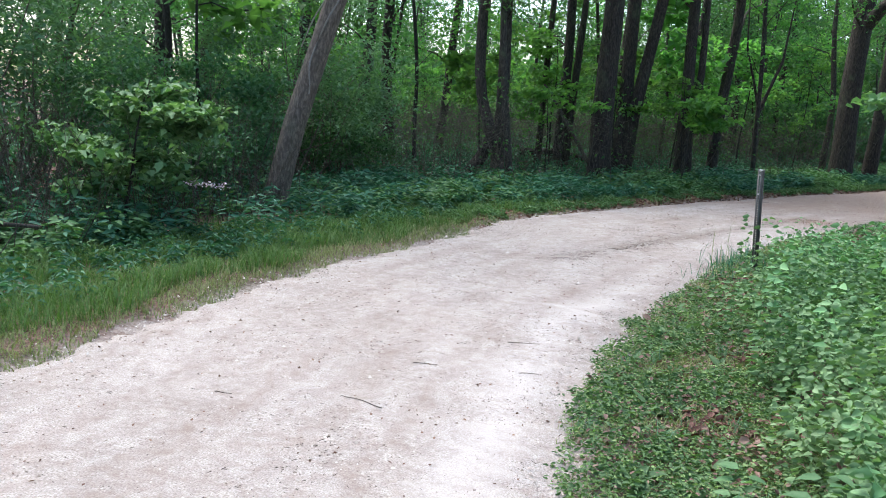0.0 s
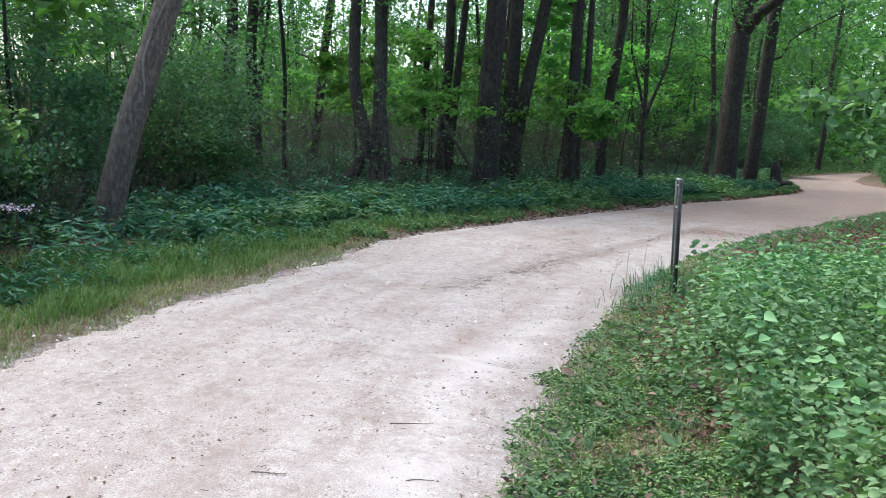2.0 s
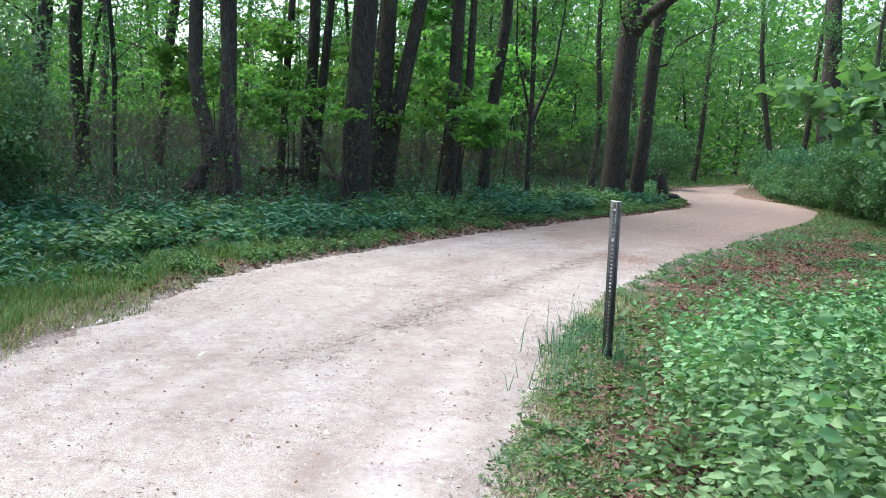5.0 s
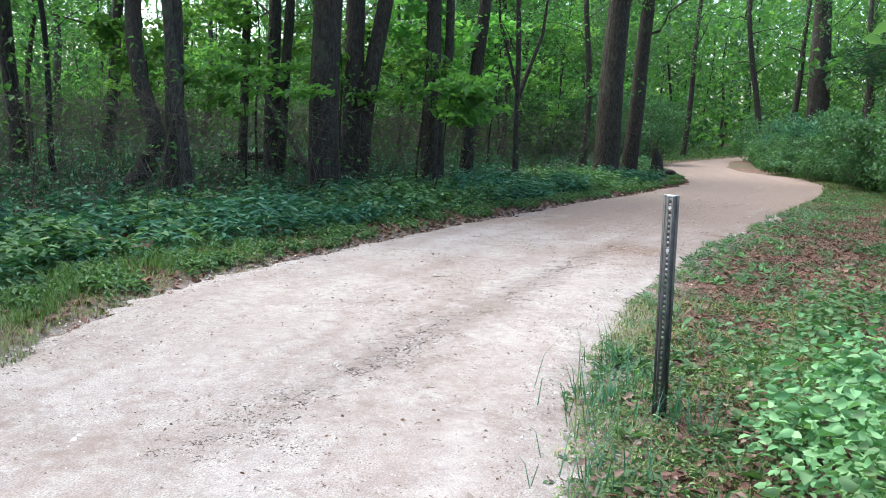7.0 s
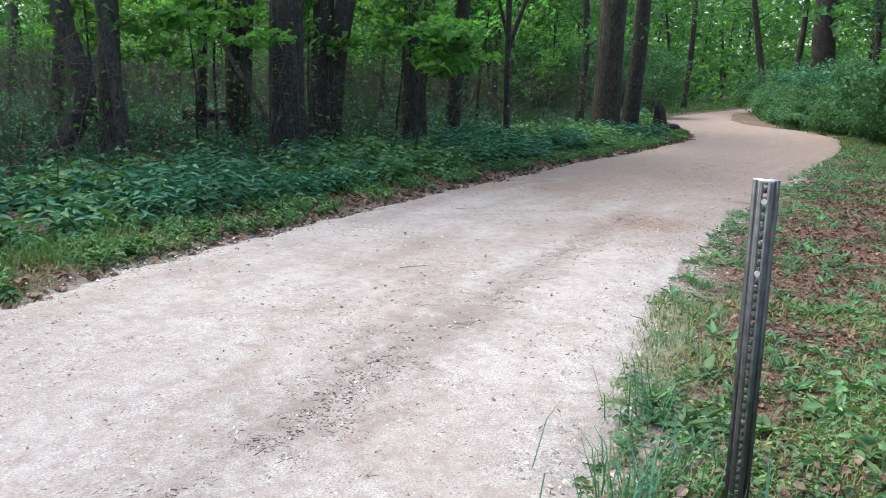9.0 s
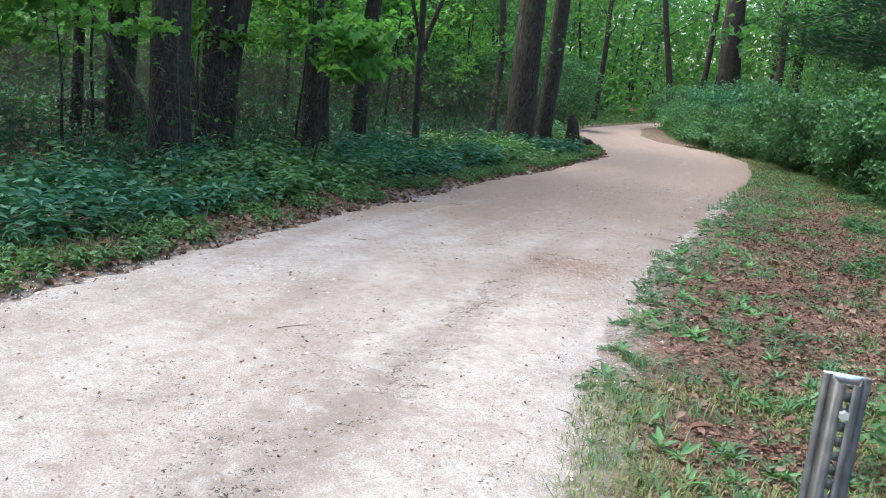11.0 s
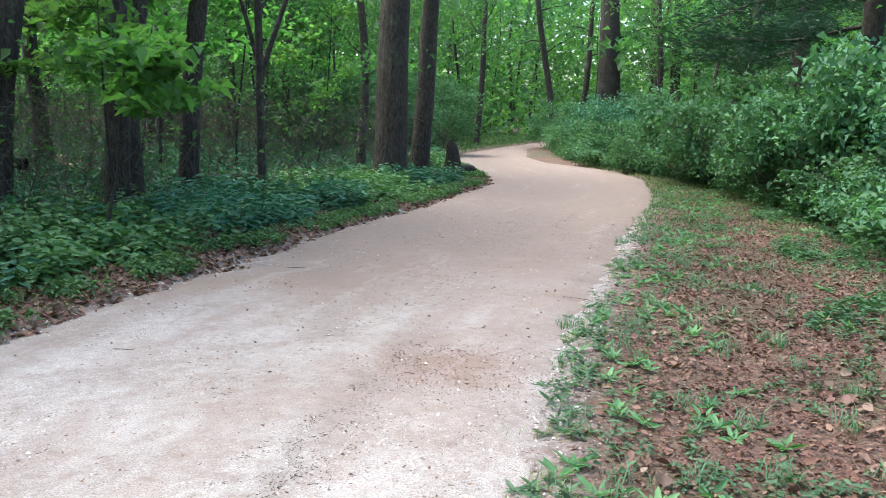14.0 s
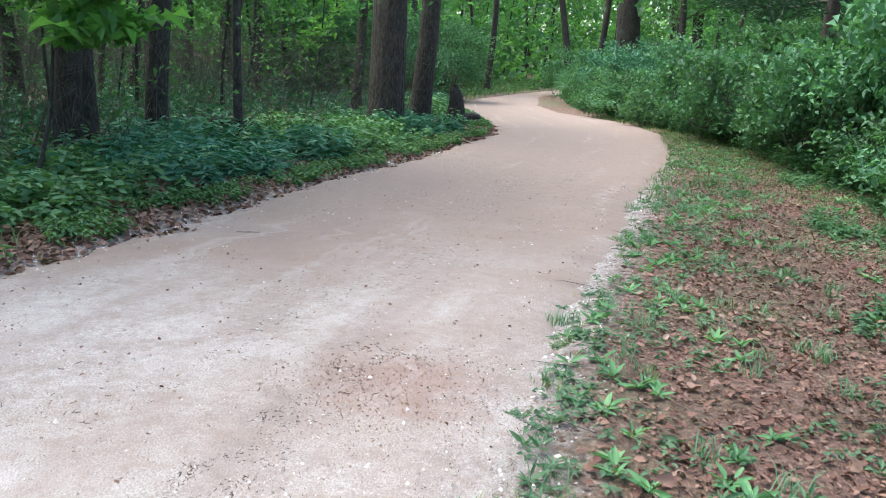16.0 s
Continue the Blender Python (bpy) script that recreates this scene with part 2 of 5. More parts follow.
STEEL, nt, b, co = material("galvanised_steel", 0.55, 0.35)
w = noise_of(nt, co, 25.0, 5.0)
nt.links.new(ramp(nt, w, [(0.35, (0.05, 0.047, 0.044)), (0.65, (0.1, 0.096, 0.09))]), b.inputs["Base Color"])
nt.links.new(ramp(nt, noise_of(nt, co, 60.0), [(0.3, (0.35, 0.35, 0.35)), (0.7, (0.6, 0.6, 0.6))]), b.inputs["Roughness"])
ZINC, nt, b, co = material("bright_zinc", 0.35, 0.6)
nt.links.new(ramp(nt, noise_of(nt, co, 90.0), [(0.3, (0.65, 0.65, 0.64)), (0.7, (0.85, 0.85, 0.84))]), b.inputs["Base Color"])

# ---- builders ----
rng = np.random.default_rng(7)


def mesh_of(name, verts, faces, mat, smooth=False):
    """verts (N, 3); faces (M, k), all with the same number of corners."""
    verts, faces = np.asarray(verts, np.float32), np.asarray(faces, np.int32)
    me = bpy.data.meshes.new(name)
    me.vertices.add(len(verts))
    me.vertices.foreach_set("co", verts.ravel())
    me.loops.add(faces.size)
    me.loops.foreach_set("vertex_index", faces.ravel())
    me.polygons.add(len(faces))
    me.polygons.foreach_set("loop_start", np.arange(len(faces), dtype=np.int32) * faces.shape[1])
    me.polygons.foreach_set("loop_total", np.full(len(faces), faces.shape[1], np.int32))
    if smooth:
        me.polygons.foreach_set("use_smooth", np.ones(len(faces), bool))
    me.update(calc_edges=True)
    me.validate()
    me.materials.append(mat)
    return me


def part(name, me, parent=None, label=""):
    ob = new(name, me)
    if parent is not None:
        ob.parent = parent
    return tagged(ob, label)


def unit(v):
    return v / (np.linalg.norm(v, axis=-1, keepdims=True) + 1e-9)


def leaf_blades(centres, length, width, up=0.6, droop=0.25, ways=None, pointed=False):
    """Leaves as folded blades. centres (N, 3); length an array or number; up: how far their faces turn to the sky."""
    n = len(centres)
    way = unit(rng.normal(size=(n, 3)) * (1, 1, 0.45)) if ways is None else unit(ways)
    face = unit(rng.normal(size=(n, 3)) * (1 - up) + np.array([0, 0, up]))
    side = unit(np.cross(way, face))
    face = np.cross(side, way)
    ln = (np.broadcast_to(length, n) * rng.uniform(0.7, 1.25, n))[:, None]
    wd = ln * width
    base = centres - way * ln * 0.5
    tip = centres + way * ln * 0.5 - np.array([0, 0, 1]) * ln * droop
    fold = face * wd * 0.22
    if not pointed:
        v = np.stack([base, centres + side * wd * 0.5 + fold, tip, centres - side * wd * 0.5 + fold], 1)
        i = np.arange(n)[:, None] * 4
        f = np.concatenate([i + [0, 1, 2], i + [0, 2, 3]])
    else:
        a, c = base + (tip - base) * 0.3, base + (tip - base) * 0.7
        v = np.stack([base, a + side * wd * 0.5 + fold, c + side * wd * 0.36 + fold, tip, c - side * wd * 0.36 + fold, a - side * wd * 0.5 + fold], 1)
        i = np.arange(n)[:, None] * 6
        f = np.concatenate([i + [0, 1, 2], i + [0, 2, 3], i + [0, 3, 4], i + [0, 4, 5]])
    return v.reshape(-1, 3), f


def joined(pieces):
    vs, fs, at = [], [], 0
    for v, f in pieces:
        vs.append(v)
        fs.append(np.asarray(f) + at)
        at += len(v)
    return np.concatenate(vs), np.concatenate(fs)


def tube(points, radii, sides=8, ridge=0.0, flare=0.0):
    """A closed tapered tube along points as quads; ridge: depth of upright bark ridges in radii; flare: root swelling of the foot."""
    p, r = np.asarray(points, float), np.asarray(radii, float)
    t = unit(np.gradient(p, axis=0))
    ref = np.where(np.abs(t[:, 2:3]) > 0.9, np.array([[1.0, 0, 0]]), np.array([[0, 0, 1.0]]))
    u = unit(np.cross(t, ref))
    w = np.cross(t, u)
    a = np.linspace(0, 2 * np.pi, sides, endpoint=False)
    rad = r[:, None] * np.ones((1, sides))
    if ridge:
        ph = rng.uniform(0, 6, 4)
        along = np.cumsum(np.r_[0, np.linalg.norm(np.diff(p, axis=0), axis=1)])[:, None]
        wob = np.sin(a * 17 + ph[0] + 2.2 * np.sin(along * 2.1 + ph[1] + a * 3)) + 0.7 * np.sin(a * 29 + ph[2] + 1.8 * np.sin(along * 3.3 + a * 5))
        rad = rad * (1 + ridge * wob + 0.05 * np.sin(a * 2 + ph[3]) + 0.5 * ridge * rng.normal(size=rad.shape))
    if flare:
        low = np.exp(-np.maximum(p[:, 2:3] - p[0, 2], 0) / 0.28)
        rad = rad * (1 + flare * low * (0.75 + 0.5 * np.sin(a * 5 + 1.3) + 0.25 * np.sin(a * 3)))
    v = p[:, None] + u[:, None] * (np.cos(a)[None, :, None] * rad[..., None]) + w[:, None] * (np.sin(a)[None, :, None] * rad[..., None])
    n = len(p)
    i, j = np.meshgrid(np.arange(n - 1), np.arange(sides), indexing="ij")
    f = np.stack([i * sides + j, i * sides + (j + 1) % sides, (i + 1) * sides + (j + 1) % sides, (i + 1) * sides + j], -1).reshape(-1, 4)
    v = np.concatenate([v.reshape(-1, 3), p[-1:]])
    top = len(v) - 1
    cap = np.array([[(n - 1) * sides + k, (n - 1) * sides + (k + 1) % sides, top, top] for k in range(sides)])
    return v, np.concatenate([f, cap])


def tri(v, f):
    """Quads to triangles, dropping the empty ones."""
    f = np.concatenate([f[:, [0, 1, 2]], f[:, [0, 2, 3]]])
    return v, f[(f[:, 1] != f[:, 2]) & (f[:, 0] != f[:, 2])]


def bent(start, end, n, wobble, sag=0.0):
    s, e = np.asarray(start, float), np.asarray(end, float)
    k = np.linspace(0, 1, n)[:, None]
    p = s + (e - s) * k
    for h in (1, 2, 3):
        p = p + np.sin(k * np.pi * h + rng.uniform(0, 6)) * rng.normal(size=3) * wobble / h * np.minimum(k * 3, 1)
    p[:, 2] -= sag * (k[:, 0] ** 2)
    return p


# ---- plan: the two edges of the path ----
LEFT = np.array([(-1.5, -14), (-2.0, -4), (-2.2, 0), (-2.4, 2.4), (-2.55, 3.5), (-2.75, 5.4), (-2.8, 7), (-2.75, 9), (-2.85, 10.5), (-2.68, 12),
                 (-2.1, 13.7), (-1.48, 15.6), (-0.68, 17.9), (0.3, 20.4), (1.1, 22.3), (2.0, 24.5), (2.9, 27), (3.2, 28.8), (3.2, 31), (2.9, 34),
                 (3.4, 38), (4.5, 41.5), (6.3, 46), (8.8, 52), (11.5, 60), (15, 67), (22, 74)])
RIGHT = np.array([(4.5, -14), (2.9, -4), (2.2, -1), (1.6, 0.8), (1.1, 1.9), (0.75, 2.6), (0.45, 3.4), (0.3, 4.4), (0.15, 6), (0.22, 7.8),
                  (0.28, 9), (0.35, 10.2), (0.72, 12.2), (1.2, 13.9), (1.6, 15.2), (2.3, 17), (3.1, 19.1), (4.3, 22.2), (5.2, 24.2), (6.3, 27.8),
                  (6.7, 29.6), (6.85, 32), (5.6, 35), (5.5, 38), (6.6, 44), (8.4, 48.5), (11.5, 54), (14, 60), (18, 66), (25, 72)])


def left_x(y):
    return np.interp(y, LEFT[:, 1], LEFT[:, 0])


def right_x(y):
    return np.interp(y, RIGHT[:, 1], RIGHT[:, 0])


def outside(x, y):
    """How far a place lies beside the path; under 0 on it."""
    return np.maximum(left_x(y) - x, x - right_x(y))


def lumps(x, y):
    return 0.5 * (np.sin(x * 1.7 + 0.6 * np.sin(y * 1.1)) * np.sin(y * 1.3 + 1.0) + 0.6 * np.sin(x * 4.1 + y * 2.3) * np.sin(y * 3.7 - x))


def ground_z(x, y):
    d = np.clip((outside(x, y) + 0.05) / 0.35, 0, 1)
    return -0.06 + d * d * (3 - 2 * d) * 0.065 + np.clip(outside(x, y), 0, 1) * 0.03 * lumps(x, y)


def patch(n, x0, x1, y0, y1, keep):
    """n random places of a rectangle for which keep(x, y) is true."""
    out = []
    while sum(map(len, out)) < n:
        x, y = rng.uniform(x0, x1, 4 * n), rng.uniform(y0, y1, 4 * n)
        ok = keep(x, y)
        if not ok.any():
            break
        out.append(np.stack([x[ok], y[ok]], 1))
    xy = np.concatenate(out)[:n]
    return np.column_stack([xy, ground_z(xy[:, 0], xy[:, 1])])


# ---- ground and path ----
gx = np.unique(np.r_[-400, -150, -80, -50, -35, np.arange(-25, -6, 0.6), np.arange(-6, 9, 0.14), np.arange(9, 30, 0.6), 40, 60, 100, 200, 400])
gy = np.unique(np.r_[-400, -150, -60, -30, np.arange(-15, 0, 0.6), np.arange(0, 32, 0.16), np.arange(32, 75, 0.6), 90, 120, 200, 400])
X, Y = np.meshgrid(gx, gy, indexing="ij")
V = np.stack([X, Y, ground_z(X, Y)], -1).reshape(-1, 3)
i, j = np.meshgrid(np.arange(len(gx) - 1), np.arange(len(gy) - 1), indexing="ij")
k = len(gy)
F = np.stack([i * k + j, (i + 1) * k + j, (i + 1) * k + j + 1, i * k + j + 1], -1).reshape(-1, 4)
me = mesh_of("ground", V, F, SOIL, True)
by_right, by_left = X - right_x(Y), left_x(Y) - X
dust = np.maximum(np.clip(1.0 - by_right / 0.75, 0, 1) * (by_right > -1), 0.8 * np.clip(1.0 - by_left / 0.4, 0, 1) * (by_left > -1)) * np.interp(Y, [20, 27], [1, 0.4])
me.attributes.new("dust", "FLOAT", "POINT").data.foreach_set("value", dust.reshape(-1).astype(np.float32))
ground = tagged(part("ground", me), "brown woodland soil with leaf mould", "ground", kind="structure")


def along(line, n):
    s = np.cumsum(np.r_[0, np.linalg.norm(np.diff(line, axis=0), axis=1)])
    for _ in range(2):
        q = np.linspace(0, s[-1], 90)
        line = np.stack([np.interp(q, s, line[:, 0]), np.interp(q, s, line[:, 1])], 1)
        s = np.cumsum(np.r_[0, np.linalg.norm(np.diff(line, axis=0), axis=1)])
    y = np.concatenate([np.arange(-14, 0, 0.5), np.arange(0, 32, 0.08), np.arange(32, 74, 0.5)])
    return np.stack([np.interp(y, line[:, 1], line[:, 0]), np.minimum(y, line[-1, 1])], 1)


La, Ra = along(LEFT, 0), along(RIGHT, 0)
yy = La[:, 1]
ragL = 0.05 * np.sin(yy * 1.3) + 0.03 * np.sin(yy * 5.9 + 1) + 0.05 * rng.normal(size=len(yy))
ragR = 0.05 * np.sin(yy * 1.7 + 2) + 0.03 * np.sin(yy * 7.1) + 0.06 * rng.normal(size=len(yy))
La[:, 0] -= 0.05 + ragL
Ra[:, 0] += 0.16 + ragR
m = 46
k = np.linspace(0, 1, m)
PX = La[:, None, 0] * (1 - k) + Ra[:, None, 0] * k
PY = La[:, None, 1] * (1 - k) + Ra[:, None, 1] * k
edge = np.minimum(k, 1 - k)[None] * (PX[:, -1:] - PX[:, :1])
PZ = -0.055 + 0.062 * np.clip(edge / 0.32, 0, 1) ** 0.6 + 0.004 * lumps(PX * 2, PY * 2) + 0.002 * rng.normal(size=PX.shape)
V = np.stack([PX, PY, PZ], -1).reshape(-1, 3)
i, j = np.meshgrid(np.arange(len(yy) - 1), np.arange(m - 1), indexing="ij")
F = np.stack([i * m + j, i * m + j + 1, (i + 1) * m + j + 1, (i + 1) * m + j], -1).reshape(-1, 4)
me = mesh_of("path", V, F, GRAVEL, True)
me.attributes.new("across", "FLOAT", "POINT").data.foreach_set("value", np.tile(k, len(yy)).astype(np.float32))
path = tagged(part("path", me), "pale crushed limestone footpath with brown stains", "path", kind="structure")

# ---- trees ----


def trunk_line(base, top, height, lean_on=0.6, wobble=0.04, n=40):
    """A trunk from base through top (two places on its axis), going on to the height with its lean easing off."""
    b, t = np.array(base, float), np.array(top, float)
    slope = (t[:2] - b[:2]) / (t[2] - b[2])
    z = np.linspace(-0.12, height, n)
    run = np.where(z < t[2], z, t[2] + (z - t[2]) * lean_on)
    p = np.column_stack([b[0] + slope[0] * run, b[1] + slope[1] * run, z + b[2]])
    ph = rng.uniform(0, 6, 2)
    p[:, 0] += wobble * np.sin(z * 0.9 + ph[0]) * np.clip(z / 2, 0, 1)
    p[:, 1] += wobble * np.sin(z * 0.8 + ph[1]) * np.clip(z / 2, 0, 1)
    return p


def boughs(axis, r0, low, high, count, reach, rise=0.75):
    """Limbs off a trunk axis, from height low to high, as (line, radii)."""
    out = []
    for n in range(count):
        z = low + (high - low) * (n + rng.uniform(0, 1)) / count
        s = np.array([np.interp(z, axis[:, 2], axis[:, c]) for c in range(3)])
        a = rng.uniform(0, 2 * np.pi)
        ln = reach * rng.uniform(0.6, 1.2) * (1 - 0.4 * (z - low) / max(high - low, 0.1))
        e = s + np.array([np.cos(a) * ln, np.sin(a) * ln, ln * rise * rng.uniform(0.3, 1.5)])
        line = bent(s, e, 9, 0.06 * ln, 0.1 * ln)
        out.append((line, np.linspace(min(r0 * 0.22, 0.045), 0.005, 9)))
        for _ in range(2):
            q = line[rng.integers(3, 7)]
            e2 = q + (e - s) * rng.uniform(0.25, 0.5) + rng.normal(size=3) * ln * 0.2
            out.append((bent(q, e2, 6, 0.03 * ln), np.linspace(min(r0 * 0.09, 0.016), 0.003, 6)))
    return out


def clump_leaves(lines, per_m, spread, length, width=0.55, up=0.6, flat=0.5):
    """Leaves scattered about the outer two thirds of some lines."""
    cs, ln = [], []
    for line, _ in lines:
        size = np.linalg.norm(line[-1] - line[0])
        n = max(int(per_m * size), 4)
        k = rng.uniform(0.3, 1.05, n) * (len(line) - 1)
        i = np.minimum(k.astype(int), len(line) - 2)
        c = line[i] + (line[i + 1] - line[i]) * (k - i)[:, None]
        cs.append(c + rng.normal(size=(n, 3)) * spread * (1, 1, flat))
    c = np.concatenate(cs)
    return leaf_blades(c, length, width, up)


def canopy(axis, low, high, radius, n, length):
    """Looser, larger leaf sprays of the upper crown."""
    z = rng.uniform(low, high, n)
    c0 = np.stack([np.interp(z, axis[:, 2], axis[:, c]) for c in (0, 1)], 1)
    a, r = rng.uniform(0, 2 * np.pi, n), radius * np.sqrt(rng.uniform(0.05, 1, n)) * np.sin(np.pi * (0.2 + 0.75 * (z - low) / (high - low)))
    lump = 1 + 0.25 * np.sin(a * 3 + z * 1.3)
    c = np.column_stack([c0[:, 0] + np.cos(a) * r * lump, c0[:, 1] + np.sin(a) * r * lump, z])
    return leaf_blades(c, length, 0.7, 0.55)


def big_tree(label, base, top, diam, height=15.0, bark=BARK, sides=48, ridge=0.03, flare=0.35, limbs=7, low=3.2, reach=3.0, leaf=LEAF,
             leaves=60, group="", extra=(), crown_n=60, lean_on=0.6, line=None):
    """A tree with its own trunk line; extra: further stems as (points, radii)."""
    root = new("tree")
    root.location = base
    o = np.array(base, float)
    ax = (trunk_line(base, top, height, lean_on) if line is None else np.asarray(line, float)) - o
    z = ax[:, 2]
    rad = diam / 2 * np.clip(1.03 - 0.045 * np.maximum(z, 0), 0.15, 2)
    fine = np.unique(np.r_[np.arange(-0.12, 5.5, 0.07), np.linspace(5.5, z[-1], 12)]) if sides > 20 else z
    fine = fine[fine <= z[-1]]
    axf = np.stack([np.interp(fine, z, ax[:, c]) for c in range(3)], 1)
    v, f = tube(axf, np.interp(fine, z, rad), sides, ridge, flare)
    part("trunk", mesh_of("trunk", v, f, bark, True), root)
    for pts, rr in extra:
        p = np.asarray(pts, float) - o
        q = np.linspace(0, 1, 50)
        kk = np.linspace(0, 1, len(p))
        p = np.stack([np.interp(q, kk, p[:, c]) for c in range(3)], 1)
        v, f = tube(p, np.interp(q, np.linspace(0, 1, len(rr)), rr), 24, ridge, 0.0)
        part("stem", mesh_of("stem", v, f, bark, True), root)
    bs = boughs(ax, diam / 2, low, min(height * 0.75, 9), limbs, reach)
    for n, (l, r) in enumerate(bs):
        part("twig" if n % 3 else "limb", mesh_of("limb", *tube(l, r, 7), bark, True), root)
    pieces = [clump_leaves(bs, leaves, 0.32, 0.11), canopy(ax, max(low + 1.5, 5.5), height + 2, reach * 1.0, crown_n, 0.42)]
    part("crown", mesh_of("crown", *joined(pieces), leaf), root)
    return tagged(root, label, "tree", group)


big_tree("tall oak with deeply ridged grey bark beside the path", (-3.75, 18.3, 0), (-3.74, 18.3, 3.2), 0.50, 16, BARK, 96, 0.016, 0.62, group="oaks along the path", low=3.6)
twin_top = [(-3.72, 20.2, -0.1), (-3.66, 20.2, 0.8), (-3.58, 20.2, 1.5), (-3.44, 20.25, 2.4), (-3.26, 20.3, 3.5), (-2.9, 20.4, 6), (-2.4, 20.5, 10)]
big_tree("dark forked tree with two stems from one broad foot", (-3.88, 20.15, 0), (-3.76, 20.2, 3.4), 0.36, 15, BARK, 56, 0.014, 0.6, low=4.0,
         extra=[(twin_top, (0.22, 0.2, 0.17, 0.15, 0.14, 0.12, 0.05))], group="oaks along the path")
big_tree("tall oak with furrowed bark on the inside of the bend", (0.9, 26.1, 0), (0.98, 26.1, 3.8), 0.62, 17, BARK, 96, 0.016, 0.4, low=3.6, reach=3.2, leaves=80, group="oaks along the path",
         extra=[([(1.0, 26.1, 4.2), (1.4, 25.8, 4.75), (2.0, 25.5, 5.2), (2.8, 25.2, 5.9)], (0.19, 0.16, 0.12, 0.03))])
big_tree("slim dark tree behind the oak at the bend", (1.6, 29.2, 0), (1.85, 29.2, 4.2), 0.42, 15, BARK, 40, 0.014, 0.35, low=3.4)
big_tree("dark trunk wrapped by a smaller stem", (-2.5, 20.8, 0), (-2.46, 20.8, 3.2), 0.31, 14, BARK, 40, 0.014, 0.4, low=3.4, leaf=LEAF_MAPLE,
         extra=[([(-2.3, 20.95, -0.1), (-2.35, 20.9, 1.2), (-2.2, 20.9, 2.6), (-2.25, 21.0, 6)], (0.12, 0.1, 0.09, 0.05))])
big_tree("leaning dark tree in the wood", (-2.02, 22.5, 0), (-1.82, 22.6, 3.3), 0.29, 13, BARK, 32, 0.014, 0.35, low=3.0)
big_tree("thin young tree that forks low down", (-1.0, 22.8, 0), (-1.1, 22.8, 2.2), 0.12, 9, BARK, 20, 0.02, 0.2, low=1.9, reach=1.3, limbs=7, leaves=40, leaf=LEAF_MAPLE, crown_n=300,
         extra=[([(-1.06, 22.8, 1.7), (-0.92, 22.85, 2.2), (-0.62, 22.9, 3.1), (-0.45, 23, 5)], (0.045, 0.042, 0.034, 0.012)), ([(-1.08, 22.8, 2.0), (-1.25, 22.85, 2.6), (-1.5, 22.9, 3.4), (-1.6, 23, 5)], (0.035, 0.03, 0.025, 0.01))])
lean_line = [(-5.42, 8.75, -0.12), (-5.38, 8.77, 0.3), (-5.18, 8.85, 1.2), (-5.0, 8.95, 1.9), (-4.74, 9.05, 2.8), (-4.35, 9.3, 4.2), (-3.9, 9.6, 6.5), (-3.5, 9.8, 10)]
lean = big_tree("leaning grey tree with bleached vines on its trunk", (-5.42, 8.75, 0), (0, 0, 1), 0.31, 10, BARK_PALE, 64, 0.014, 0.3, low=4.6, line=lean_line, leaf=LEAF_SHRUB, reach=2.6)
for off, z0, z1 in ((0.1, 1.6, 3.0), (-0.12, 2.2, 4.2)):
    ln = np.asarray(lean_line) - (-5.42, 8.75, 0)
    zz = np.linspace(z0, z1, 24)
    p = np.stack([np.interp(zz, ln[:, 2], ln[:, c]) for c in range(3)], 1) + np.column_stack([off + 0.07 * np.sin(zz * 5), -0.17 + 0.03 * np.sin(zz * 9), zz * 0])
    v, f = tube(p, np.linspace(0.009, 0.013, 24), 6)
    part("vine", mesh_of("vine", v, f, VINE, True), lean, "bleached dead vine stem")
crook = [(-6.25, 16.1, -0.1), (-6.02, 16.15, 0.12), (-5.78, 16.25, 0.45), (-5.62, 16.3, 0.75), (-5.58, 16.3, 1.0), (-5.66, 16.3, 1.25), (-5.84, 16.35, 1.7), (-5.96, 16.4, 2.3), (-6.02, 16.5, 3.2), (-6.0, 16.5, 4), (-6.3, 16.7, 9)]
big_tree("crooked black trunk bent like an elbow", (-6.3, 16.1, 0), (0, 0, 1), 0.24, 9, BARK, 36, 0.014, 0.25, low=3.2, line=crook)
big_tree("straight grey trunk among brushwood", (-5.68, 17.0, 0), (-5.68, 17.0, 3), 0.27, 13, BARK_GREY, 36, 0.014, 0.3, low=3.4)
big_tree("slim leaning grey trunk", (-5.08, 16.3, 0), (-5.32, 16.3, 2), 0.15, 11, BARK_GREY, 24, 0.014, 0.2, low=3.2)
big_tree("slim dark trunk in the wood", (-6.25, 21.0, 0), (-6.1, 21, 3.4), 0.17, 12, BARK, 24, 0.02, 0.3, low=2.6)
big_tree("pair of grey trunks grown together", (-5.78, 21.4, 0), (-5.78, 21.4, 3.5), 0.27, 14, BARK_GREY, 32, 0.03, 0.35, low=3.0,
         extra=[([(-5.6, 21.4, -0.1), (-5.55, 21.4, 1.4), (-5.45, 21.4, 3), (-5.2, 21.4, 7)], (0.11, 0.1, 0.09, 0.04))])
big_tree("broad dark tree behind the shrubs", (12.3, 51.8, 0), (11.9, 52, 5.5), 1.2, 18, BARK, 40, 0.03, 0.3, low=4.5, reach=4)
big_tree("slim leaning tree beside the far path", (4.85, 45.3, 0), (5.0, 45.3, 3.5), 0.24, 14, BARK, 20, 0.02, 0.2, low=3)
big_tree("slim bowed tree beside the far path", (9.4, 51.3, 0), (8.3, 51.5, 6.6), 0.34, 14, BARK, 20, 0.02, 0.2, low=3.5)
big_tree("forked young tree beyond the bend", (11.6, 55.5, 0), (11.9, 55.6, 5), 0.36, 13, BARK, 20, 0.02, 0.2, low=3.0)
